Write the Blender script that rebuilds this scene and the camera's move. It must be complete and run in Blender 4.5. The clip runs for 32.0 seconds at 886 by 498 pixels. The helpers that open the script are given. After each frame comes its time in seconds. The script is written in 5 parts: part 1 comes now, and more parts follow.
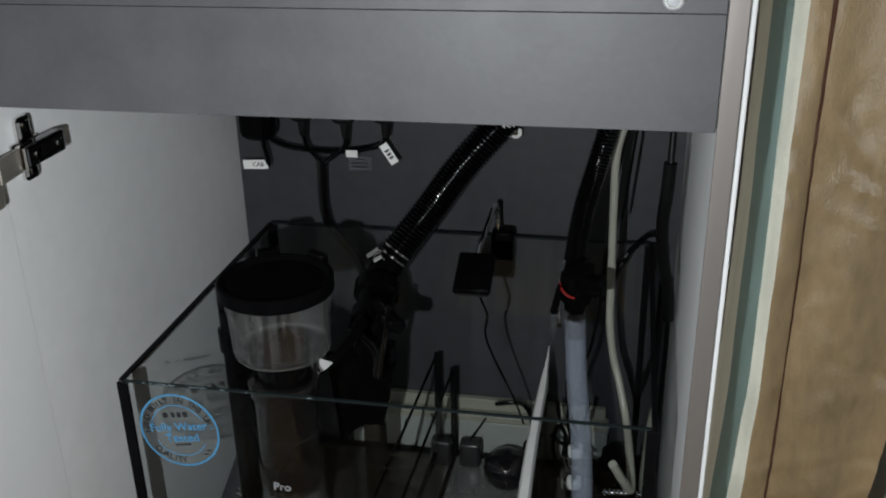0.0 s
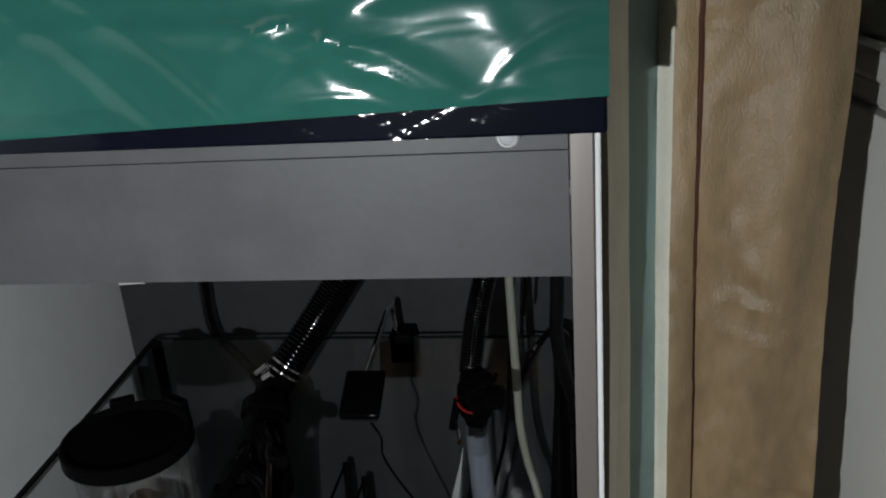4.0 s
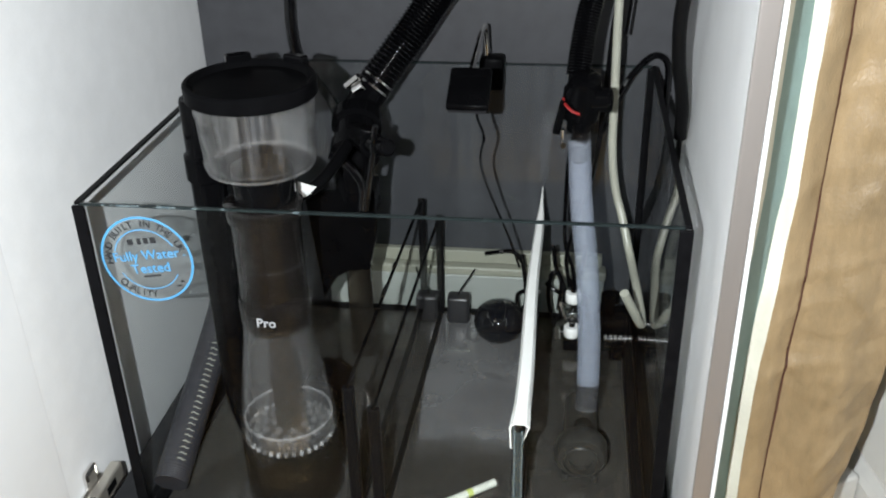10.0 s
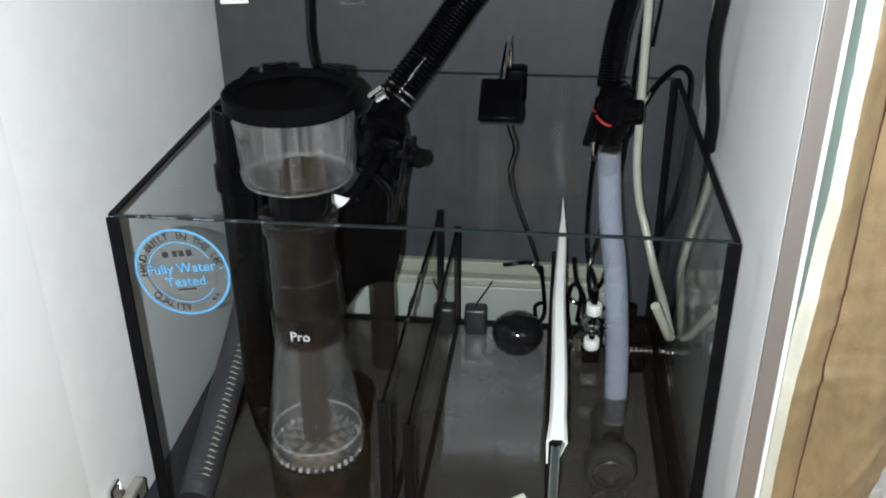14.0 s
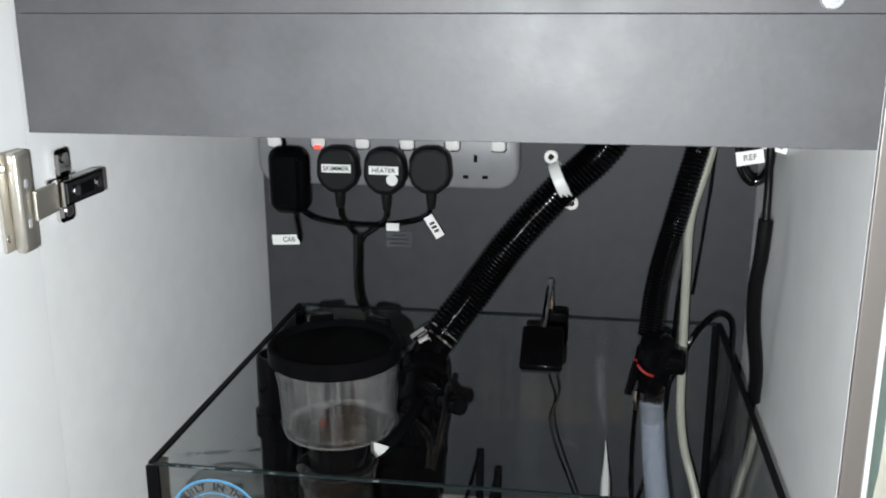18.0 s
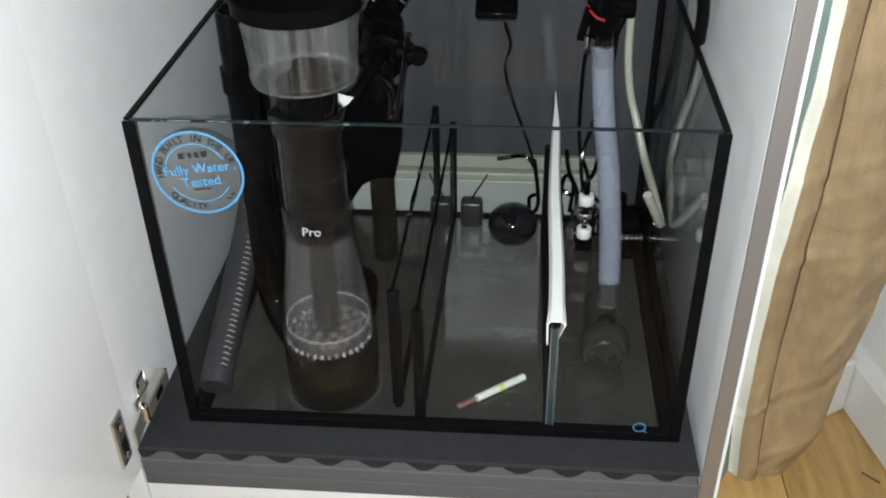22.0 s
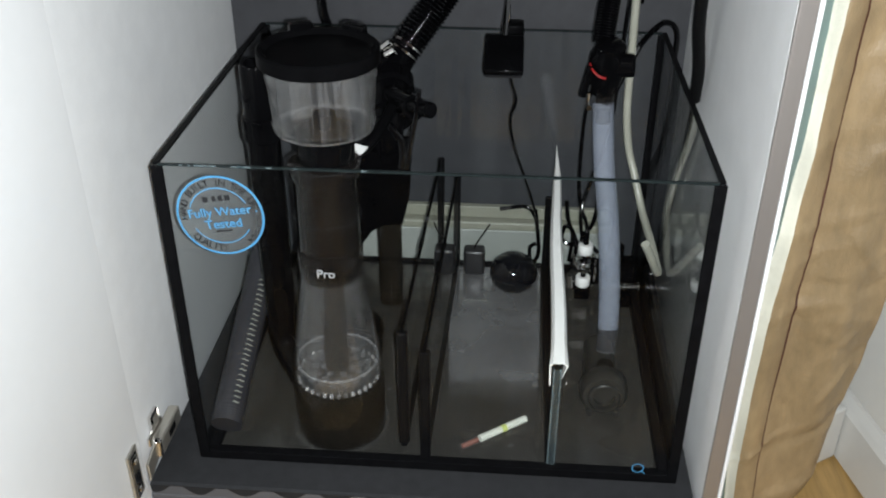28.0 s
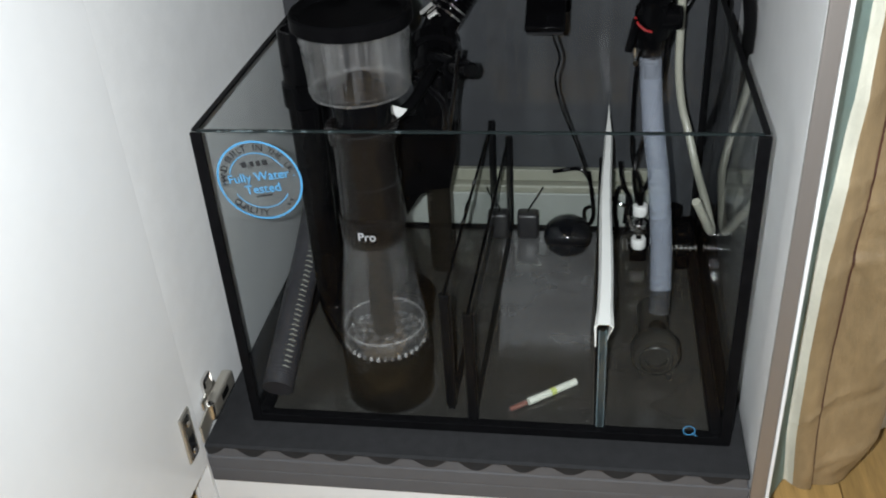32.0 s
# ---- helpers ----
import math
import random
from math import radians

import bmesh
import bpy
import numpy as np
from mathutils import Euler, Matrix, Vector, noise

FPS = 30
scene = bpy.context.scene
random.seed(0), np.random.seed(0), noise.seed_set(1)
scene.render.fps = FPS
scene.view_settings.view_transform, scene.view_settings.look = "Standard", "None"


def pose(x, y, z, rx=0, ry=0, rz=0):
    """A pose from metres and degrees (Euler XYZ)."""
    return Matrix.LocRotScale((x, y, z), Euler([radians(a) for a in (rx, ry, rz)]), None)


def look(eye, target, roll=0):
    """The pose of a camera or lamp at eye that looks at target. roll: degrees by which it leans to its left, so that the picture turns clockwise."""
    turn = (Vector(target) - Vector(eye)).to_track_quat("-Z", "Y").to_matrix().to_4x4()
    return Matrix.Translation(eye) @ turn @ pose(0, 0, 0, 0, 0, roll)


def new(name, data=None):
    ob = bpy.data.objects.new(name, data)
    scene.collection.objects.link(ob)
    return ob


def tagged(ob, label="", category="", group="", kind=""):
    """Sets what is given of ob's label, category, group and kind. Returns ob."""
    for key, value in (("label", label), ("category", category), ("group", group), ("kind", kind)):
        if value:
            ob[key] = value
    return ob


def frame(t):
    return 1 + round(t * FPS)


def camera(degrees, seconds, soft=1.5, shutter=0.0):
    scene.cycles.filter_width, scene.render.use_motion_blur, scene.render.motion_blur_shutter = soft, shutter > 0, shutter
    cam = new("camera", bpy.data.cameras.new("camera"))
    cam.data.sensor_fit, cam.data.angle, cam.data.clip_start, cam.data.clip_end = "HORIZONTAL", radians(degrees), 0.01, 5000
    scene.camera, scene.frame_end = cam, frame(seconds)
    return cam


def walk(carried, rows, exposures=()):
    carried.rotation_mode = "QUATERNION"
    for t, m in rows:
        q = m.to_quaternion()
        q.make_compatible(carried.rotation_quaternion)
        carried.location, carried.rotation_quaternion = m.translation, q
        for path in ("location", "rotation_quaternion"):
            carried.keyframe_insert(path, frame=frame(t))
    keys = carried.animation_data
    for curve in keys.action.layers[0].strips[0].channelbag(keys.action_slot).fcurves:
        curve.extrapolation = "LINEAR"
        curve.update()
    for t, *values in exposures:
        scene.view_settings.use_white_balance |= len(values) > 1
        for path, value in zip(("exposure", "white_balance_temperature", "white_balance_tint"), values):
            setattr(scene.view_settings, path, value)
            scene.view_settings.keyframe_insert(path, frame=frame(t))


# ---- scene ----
cam = camera(50.3, 32.0, soft=2.0)
PATH = [
    (0, (0.499, -0.652, 0.938), (0.138, 1.146, 0.139), -1.1),
    (1, (0.508, -0.636, 0.938), (0.126, 1.184, 0.201), -1.2),
    (2, (0.523, -0.642, 0.919), (0.116, 1.222, 0.321), -1.4),
    (3, (0.544, -0.625, 0.981), (0.216, 1.210, 0.257), -3.5),
    (3.5, (0.574, -0.581, 0.988), (0.257, 1.250, 0.249), -4.6),
    (5.5, (0.527, -0.451, 0.965), (0.338, 1.371, 0.162), -2.2),
    (6, (0.518, -0.541, 0.946), (0.194, 1.299, 0.231), -2.0),
    (6.5, (0.462, -0.645, 0.918), (0.061, 1.212, 0.293), -2.1),
    (7, (0.477, -0.668, 0.937), (0.027, 1.156, 0.252), -3.1),
    (7.5, (0.506, -0.603, 0.922), (0.04, 1.242, 0.304), -2.7),
    (8, (0.493, -0.6, 0.906), (0.041, 1.25, 0.295), -3.3),
    (8.5, (0.466, -0.614, 0.867), (0.145, 1.238, 0.182), -1.8),
    (9, (0.456, -0.616, 0.842), (0.264, 1.208, 0.044), -0.7),
    (9.5, (0.451, -0.612, 0.823), (0.23, 1.164, -0.07), -0.9),
    (10, (0.444, -0.614, 0.804), (0.198, 1.129, -0.145), -1.3),
    (10.5, (0.425, -0.616, 0.794), (0.186, 1.109, -0.19), -1.0),
    (11, (0.402, -0.616, 0.788), (0.186, 1.107, -0.205), -0.4),
    (11.5, (0.396, -0.615, 0.791), (0.178, 1.104, -0.209), -0.5),
    (12, (0.398, -0.618, 0.791), (0.177, 1.102, -0.207), -0.9),
    (12.5, (0.402, -0.613, 0.797), (0.171, 1.103, -0.203), -1.2),
    (13, (0.401, -0.612, 0.802), (0.175, 1.115, -0.181), -1.2),
    (13.5, (0.396, -0.611, 0.803), (0.182, 1.132, -0.155), -0.9),
    (15.5, (0.372, -0.613, 0.812), (0.223, 1.186, -0.05), 0.7),
    (16, (0.368, -0.614, 0.814), (0.164, 1.194, -0.017), 0.4),
    (16.5, (0.358, -0.614, 0.81), (0.126, 1.206, 0.013), 0.2),
    (17, (0.353, -0.617, 0.821), (0.129, 1.225, 0.074), 0.3),
    (17.5, (0.377, -0.602, 0.846), (0.094, 1.29, 0.261), -0.3),
    (18, (0.388, -0.602, 0.843), (0.089, 1.303, 0.311), -0.2),
    (18.5, (0.376, -0.618, 0.849), (0.133, 1.256, 0.193), 0.0),
    (19, (0.375, -0.63, 0.849), (0.176, 1.244, 0.181), 0.2),
    (19.5, (0.379, -0.632, 0.852), (0.197, 1.234, 0.154), 0.3),
    (20, (0.386, -0.634, 0.842), (0.215, 1.135, -0.074), -0.2),
    (20.5, (0.372, -0.643, 0.833), (0.23, 1.083, -0.166), 0.1),
    (21, (0.366, -0.648, 0.821), (0.236, 1.03, -0.259), -0.2),
    (21.5, (0.37, -0.648, 0.822), (0.23, 1.011, -0.285), -0.7),
    (22, (0.372, -0.647, 0.824), (0.226, 1.0, -0.302), -1.1),
    (22.5, (0.369, -0.647, 0.822), (0.228, 1.001, -0.302), -1.0),
    (23, (0.368, -0.647, 0.823), (0.231, 1.004, -0.298), -0.8),
    (23.5, (0.366, -0.648, 0.822), (0.233, 1.008, -0.291), -0.6),
    (24, (0.362, -0.647, 0.823), (0.238, 1.011, -0.288), -0.3),
    (24.5, (0.362, -0.66, 0.826), (0.252, 1.008, -0.272), 0.1),
    (25, (0.36, -0.674, 0.834), (0.266, 1.013, -0.237), 0.5),
    (25.5, (0.359, -0.681, 0.841), (0.269, 1.02, -0.207), 0.9),
    (27.5, (0.357, -0.687, 0.838), (0.239, 1.025, -0.19), 0.3),
    (28, (0.358, -0.688, 0.838), (0.228, 1.022, -0.191), 0.1),
    (28.5, (0.359, -0.69, 0.837), (0.218, 1.019, -0.191), 0.1),
    (29, (0.354, -0.691, 0.84), (0.216, 1.021, -0.185), 0.6),
    (29.5, (0.358, -0.692, 0.838), (0.207, 1.053, -0.127), 0.5),
    (30, (0.369, -0.693, 0.847), (0.193, 1.084, -0.054), 0.2),
    (30.5, (0.384, -0.686, 0.844), (0.161, 1.074, -0.079), -1.3),
    (31, (0.397, -0.676, 0.843), (0.127, 1.052, -0.125), -2.6),
    (31.5, (0.403, -0.675, 0.836), (0.105, 1.016, -0.19), -3.5),
    (32, (0.398, -0.684, 0.823), (0.095, 0.978, -0.248), -4.1),
]
EXPOSURES = [(0, -1.2), (1.5, -1.2), (3.0, -1.6), (3.5, -1.6), (5.5, -2.5), (6.2, -2.85), (7.0, -1.0), (8, -0.3), (9, -0.05), (10, 0.35), (12, 0.27), (15.5, 0.12), (16.3, -0.02), (17, -0.27), (18, -0.25), (21, 0.05), (25, 0.05), (28, -0.05), (32, -0.18)]
walk(cam, [(t, look(eye, target, roll)) for t, eye, target, roll in PATH], EXPOSURES)

# ---- light: a phone torch held beside the lens, a dim room lamp, weak ambient ----
world = bpy.data.worlds.new("world")
scene.world = world
world.use_nodes = True
world.node_tree.nodes["Background"].inputs[0].default_value = (1.0, 0.9, 0.78, 1)
world.node_tree.nodes["Background"].inputs[1].default_value = 0.045


def lamp(name, kind, where, power, colour, size, aim=None):
    data = bpy.data.lights.new(name, kind)
    data.energy, data.color = power, colour
    if kind == "AREA":
        data.size = size
    else:
        data.shadow_soft_size = size
    ob = new(name, data)
    ob.matrix_world = look(where, aim) if aim else pose(*where)
    return ob


torch = lamp("torch", "SPOT", (0.368, -0.668, 0.822), 59, (0.925, 0.975, 1.0), 0.0045, (0.31, 0.35, 0.40))
torch.data.spot_size, torch.data.spot_blend = radians(136), 1.0
lamp("room_lamp", "AREA", (-0.4, -1.6, 2.3), 2.5, (1.0, 0.93, 0.82), 0.5, (0.1, -0.6, 0))
scene.cycles.transparent_max_bounces = 32

# ---- materials ----


def mat(name, colour, rough=0.5, metal=0.0, vary=0.12, scale=30.0, bump=0.0, bscale=200.0, coat=0.0, spec=0.5, stretch=(1, 1, 1), fine=0.0):
    m = bpy.data.materials.new(name)
    m.use_nodes = True
    nt = m.node_tree
    b = nt.nodes["Principled BSDF"]
    b.inputs["Roughness"].default_value, b.inputs["Metallic"].default_value = rough, metal
    b.inputs["Coat Weight"].default_value = coat
    b.inputs["Specular IOR Level"].default_value = spec
    co = nt.nodes.new("ShaderNodeTexCoord")
    mp = nt.nodes.new("ShaderNodeMapping")
    mp.inputs["Scale"].default_value = stretch
    nt.links.new(co.outputs["Object"], mp.inputs[0])
    n1 = nt.nodes.new("ShaderNodeTexNoise")
    n1.inputs["Scale"].default_value, n1.inputs["Detail"].default_value = scale, 5
    n2 = nt.nodes.new("ShaderNodeTexNoise")
    n2.inputs["Scale"].default_value, n2.inputs["Detail"].default_value = scale * 9, 3
    for n in (n1, n2):
        nt.links.new(mp.outputs[0], n.inputs["Vector"])
    mix = nt.nodes.new("ShaderNodeMath")
    mix.operation = "MULTIPLY_ADD"
    mix.inputs[1].default_value = 0.35
    nt.links.new(n2.outputs[0], mix.inputs[0])
    nt.links.new(n1.outputs[0], mix.inputs[2])
    ramp = nt.nodes.new("ShaderNodeValToRGB")
    ramp.color_ramp.elements[0].position, ramp.color_ramp.elements[1].position = 0.4, 0.95
    ramp.color_ramp.elements[0].color = [c * (1 - vary) for c in colour] + [1]
    ramp.color_ramp.elements[1].color = [min(1, c * (1 + vary)) for c in colour] + [1]
    nt.links.new(mix.outputs[0], ramp.inputs[0])
    nt.links.new(ramp.outputs[0], b.inputs["Base Color"])
    rr = nt.nodes.new("ShaderNodeMapRange")
    rr.inputs["To Min"].default_value, rr.inputs["To Max"].default_value = max(0.02, rough * 0.8), min(1, rough * 1.25)
    nt.links.new(n1.outputs[0], rr.inputs[0])
    nt.links.new(rr.outputs[0], b.inputs["Roughness"])
    if bump:
        n3 = nt.nodes.new("ShaderNodeTexNoise")
        n3.inputs["Scale"].default_value, n3.inputs["Detail"].default_value = bscale, 4
        nt.links.new(mp.outputs[0], n3.inputs["Vector"])
        bp = nt.nodes.new("ShaderNodeBump")
        bp.inputs["Strength"].default_value, bp.inputs["Distance"].default_value = bump, 0.002
        nt.links.new(n3.outputs[0], bp.inputs["Height"])
        nt.links.new(bp.outputs[0], b.inputs["Normal"])
    return m


def glass(name, colour, rough=0.0, ior=1.5, mixin=0.9):
    """A thin pane: mostly clear, with a real gloss on top."""
    m = bpy.data.materials.new(name)
    m.use_nodes = True
    nt = m.node_tree
    nt.nodes.remove(nt.nodes["Principled BSDF"])
    out = nt.nodes["Material Output"]
    clear = nt.nodes.new("ShaderNodeBsdfTransparent")
    clear.inputs[0].default_value = (*colour, 1)
    gloss = nt.nodes.new("ShaderNodeBsdfGlossy")
    gloss.inputs["Roughness"].default_value = rough
    lw = nt.nodes.new("ShaderNodeLayerWeight")
    lw.inputs["Blend"].default_value = 0.5
    pw = nt.nodes.new("ShaderNodeMath")
    pw.operation = "POWER"
    pw.inputs[1].default_value = 5
    nt.links.new(lw.outputs["Facing"], pw.inputs[0])
    fr = nt.nodes.new("ShaderNodeMath")
    fr.operation = "MULTIPLY_ADD"
    base = ((ior - 1) / (ior + 1)) ** 2
    fr.inputs[1].default_value, fr.inputs[2].default_value = 1 - base, base
    nt.links.new(pw.outputs[0], fr.inputs[0])
    mx = nt.nodes.new("ShaderNodeMixShader")
    sc = nt.nodes.new("ShaderNodeMath")
    sc.operation = "MULTIPLY"
    sc.inputs[1].default_value = mixin
    nt.links.new(fr.outputs[0], sc.inputs[0])
    nt.links.new(sc.outputs[0], mx.inputs[0])
    nt.links.new(clear.outputs[0], mx.inputs[1])
    nt.links.new(gloss.outputs[0], mx.inputs[2])
    nt.links.new(mx.outputs[0], out.inputs[0])
    return m


def murky(name, colour, body, share, rough=0.25, streak=None, ior=1.45):
    """Cloudy plastic: part clear, part coloured body."""
    m = glass(name, colour, rough * 0.4, ior, 1.0)
    nt = m.node_tree
    out = nt.nodes["Material Output"]
    old = out.inputs[0].links[0].from_socket
    pr = nt.nodes.new("ShaderNodeBsdfPrincipled")
    pr.inputs["Base Color"].default_value = (*body, 1)
    pr.inputs["Roughness"].default_value = rough
    nz = nt.nodes.new("ShaderNodeTexNoise")
    nz.inputs["Scale"].default_value = 22
    rg = nt.nodes.new("ShaderNodeMapRange")
    rg.inputs["To Min"].default_value, rg.inputs["To Max"].default_value = share * 0.88, min(1, share * 1.12)
    co = nt.nodes.new("ShaderNodeTexCoord")
    mp = nt.nodes.new("ShaderNodeMapping")
    if streak:
        mp.inputs["Scale"].default_value = streak
        nz.inputs["Scale"].default_value = 1.6
        rg.inputs["From Min"].default_value, rg.inputs["From Max"].default_value = 0.48, 0.66
        rg.inputs["To Min"].default_value, rg.inputs["To Max"].default_value = share * 0.5, share * 3.0
    nt.links.new(co.outputs["Object"], mp.inputs[0])
    nt.links.new(mp.outputs[0], nz.inputs["Vector"])
    nt.links.new(nz.outputs[0], rg.inputs[0])
    mx = nt.nodes.new("ShaderNodeMixShader")
    nt.links.new(rg.outputs[0], mx.inputs[0])
    nt.links.new(old, mx.inputs[1])
    nt.links.new(pr.outputs[0], mx.inputs[2])
    nt.links.new(mx.outputs[0], out.inputs[0])
    return m


M_WHITE = mat("white_gloss_board", (0.70, 0.705, 0.71), 0.22, vary=0.03, scale=6, spec=0.5)
M_PANEL = mat("white_melamine", (0.73, 0.735, 0.74), 0.45, vary=0.04, scale=40, bump=0.04, bscale=900)
M_GREY = mat("grey_melamine", (0.0345, 0.035, 0.039), 0.5, spec=0.3, vary=0.14, scale=60, bump=0.06, bscale=700)
M_RAIL = mat("grey_board", (0.068, 0.0675, 0.072), 0.48, vary=0.16, scale=22, bump=0.05, bscale=160, spec=0.45)
M_TAUPE = mat("satin_metal_edge", (0.29, 0.262, 0.245), 0.36, 0.6, vary=0.08, scale=30, stretch=(1, 1, 0.05))
M_MAT = mat("charcoal_foam", (0.0225, 0.0230, 0.0248), 0.9, spec=0.15, vary=0.2, scale=90, bump=0.3, bscale=500)
M_BASE = mat("slate_board", (0.082, 0.0825, 0.090), 0.6, vary=0.1, scale=60, bump=0.05)
M_BLACK = mat("black_plastic", (0.0020, 0.0020, 0.0023), 0.10, spec=0.06, vary=0.25, scale=50)
M_MATT = mat("matt_black_plastic", (0.0025, 0.0025, 0.0028), 0.32, spec=0.008, vary=0.2, scale=70, bump=0.05)
M_RUBBER = mat("black_rubber", (0.0018, 0.0018, 0.0022), 0.06, spec=0.5, vary=0.2, scale=80)
M_PLUG = mat("satin_black_plastic", (0.0060, 0.0060, 0.0064), 0.42, spec=0.22, vary=0.2, scale=60, bump=0.04)
M_DULL = mat("dull_black_rubber", (0.0028, 0.0028, 0.0030), 0.4, spec=0.12, vary=0.2, scale=60)
M_HOSE = mat("glossy_black_hose", (0.0012, 0.0012, 0.0015), 0.09, spec=0.5, vary=0.2, scale=80)
M_SLEEVE = mat("slate_hose", (0.014, 0.0145, 0.018), 0.5, spec=0.2, vary=0.2, scale=60)
M_LILAC = mat("grey_lilac_hose", (0.027, 0.027, 0.031), 0.5, spec=0.2, vary=0.15, scale=60)
M_SILI = mat("black_silicone", (0.004, 0.004, 0.0045), 0.35, spec=0.03, vary=0.3, scale=120, bump=0.1, bscale=300)
M_CHROME = mat("chrome", (0.72, 0.70, 0.68), 0.07, 1.0, vary=0.05, scale=40)
M_NICKEL = mat("satin_nickel", (0.54, 0.51, 0.45), 0.32, 0.8, vary=0.06, scale=40)
M_WPLAS = mat("white_plastic", (0.70, 0.70, 0.68), 0.35, vary=0.04, scale=40)
M_GPLAS = mat("grey_plastic", (0.37, 0.375, 0.39), 0.4, vary=0.05, scale=40)
M_RED = mat("red_plastic", (0.19, 0.006, 0.006), 0.3, vary=0.1)
M_BULB = mat("red_spirit", (0.17, 0.066, 0.05), 0.3, vary=0.1)
M_STEEL = mat("dull_steel", (0.20, 0.20, 0.205), 0.14, 1.0, vary=0.1)
M_TAIL = murky("clear_tube", (0.72, 0.72, 0.74), (0.12, 0.122, 0.13), 0.2, 0.06)
M_PUMP = mat("worn_pump_plastic", (0.021, 0.0205, 0.0185), 0.3, spec=0.3, vary=0.25, scale=40, bump=0.05)
M_DOME = mat("dark_gloss_shell", (0.004, 0.0045, 0.006), 0.07, spec=0.6)
M_BLOCK = mat("grey_magnet", (0.016, 0.016, 0.0175), 0.35, vary=0.12, scale=60)
M_STRIP = mat("aged_white_plastic", (0.305, 0.315, 0.290), 0.4, vary=0.1, scale=18)
M_STRIPC = mat("aged_cream_plastic", (0.275, 0.268, 0.212), 0.45, vary=0.12, scale=18)
M_TUBE = murky("cloudy_hose", (0.88, 0.91, 0.96), (0.305, 0.335, 0.395), 0.34, 0.20)
M_AIR = mat("grey_airline", (0.27, 0.27, 0.225), 0.35, vary=0.1, scale=30)
M_GLASS = glass("tank_glass", (0.975, 0.984, 0.984), 0.0, 1.5, 0.7)
M_BAFF = glass("baffle_glass", (0.992, 0.995, 0.995), 0.0, 1.5, 0.16)
M_FLOORG = murky("base_glass", (0.93, 0.93, 0.92), (0.160, 0.1605, 0.162), 0.5, 0.05, None, 3.0)
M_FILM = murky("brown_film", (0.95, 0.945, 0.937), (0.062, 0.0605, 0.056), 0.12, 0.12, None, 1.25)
nt = M_FLOORG.node_tree
for node in nt.nodes:
    if node.bl_idname == "ShaderNodeTexNoise":
        node.inputs["Scale"].default_value, node.inputs["Detail"].default_value = 13, 8
    if node.bl_idname == "ShaderNodeMapRange":
        node.inputs["From Min"].default_value, node.inputs["From Max"].default_value = 0.36, 0.66
        node.inputs["To Min"].default_value, node.inputs["To Max"].default_value = 0.50, 0.78
# faint vertical streaks painted in for reflections on the back pane
M_BACKG = murky("reflection_streak_glass", (0.975, 0.984, 0.984), (0.5, 0.55, 0.57), 0.006, 0.0, (26, 26, 1.2), 1.35)
M_FRONT = glass("front_glass", (0.985, 0.99, 0.99), 0.0, 1.5, 0.18)
M_EDGE = mat("glass_edge", (0.012, 0.0165, 0.017), 0.25, vary=0.3, scale=60, spec=0.12)
M_EDGEB = murky("bright_glass_edge", (0.6, 0.75, 0.8), (0.17, 0.22, 0.235), 0.5, 0.15)
M_TEAL = murky("dark_glass_edge", (0.5, 0.58, 0.6), (0.045, 0.058, 0.062), 0.6, 0.1)
M_CLEAR = murky("clear_acrylic", (0.985, 0.985, 0.985), (0.55, 0.55, 0.56), 0.019, 0.08)
M_SIDE = glass("side_glass", (0.97, 0.98, 0.98), 0.0, 1.75, 1.0)
M_DECAL = murky("label_film", (0.95, 0.96, 0.96), (0.42, 0.44, 0.45), 0.05, 0.2)
# vertical pale streaks painted into the cup wall as highlights
M_CUP = murky("highlight_streak_acrylic", (0.985, 0.985, 0.985), (0.64, 0.63, 0.63), 0.013, 0.04, (150, 150, 3.5))
# whitish bodies painted in for sparkles on clear parts
M_GLINT = murky("glinting_acrylic", (0.98, 0.98, 0.98), (0.8, 0.8, 0.79), 0.06, 0.05)
M_BEAD = murky("sparkle_acrylic", (0.97, 0.97, 0.97), (0.7, 0.7, 0.69), 0.065, 0.03)
M_TOOTH = murky("bright_sparkle_acrylic", (0.98, 0.98, 0.98), (0.85, 0.85, 0.84), 0.15, 0.04)
M_SMOKE = murky("smoky_acrylic", (0.66, 0.64, 0.63), (0.019, 0.0165, 0.016), 0.25, 0.08, None, 1.22)
M_BROWN = murky("brown_acrylic", (0.6, 0.54, 0.48), (0.0130, 0.0115, 0.0095), 0.5, 0.14, None, 1.25)
M_BLUE = mat("blue_print", (0.055, 0.235, 0.44), 0.5, vary=0.05)
M_INK = mat("dark_print", (0.009, 0.010, 0.012), 0.5, vary=0.05)
M_PAPER = mat("label_paper", (0.78, 0.78, 0.76), 0.6, vary=0.04, scale=60)
M_SCALE = mat("damp_scale_paper", (0.56, 0.58, 0.51), 0.6, vary=0.12, scale=140)
M_TAG = mat("grey_tag_paper", (0.42, 0.42, 0.41), 0.7, vary=0.08, scale=90)
M_WALL = mat("cream_wall_paint", (0.56, 0.50, 0.41), 0.85, vary=0.05, scale=8, bump=0.06, bscale=250)
M_RWALL = mat("pale_wall_paint", (0.68, 0.67, 0.63), 0.8, vary=0.05, scale=8, bump=0.06, bscale=250)
M_SKIRT = mat("white_gloss_paint", (0.60, 0.59, 0.56), 0.35, vary=0.04, scale=12)
M_BOARD = mat("oak_board", (0.43, 0.265, 0.095), 0.36, vary=0.35, scale=7, stretch=(9, 0.8, 1), bump=0.05, bscale=60)
nt = M_BOARD.node_tree
info, tone = nt.nodes.new("ShaderNodeObjectInfo"), nt.nodes.new("ShaderNodeHueSaturation")
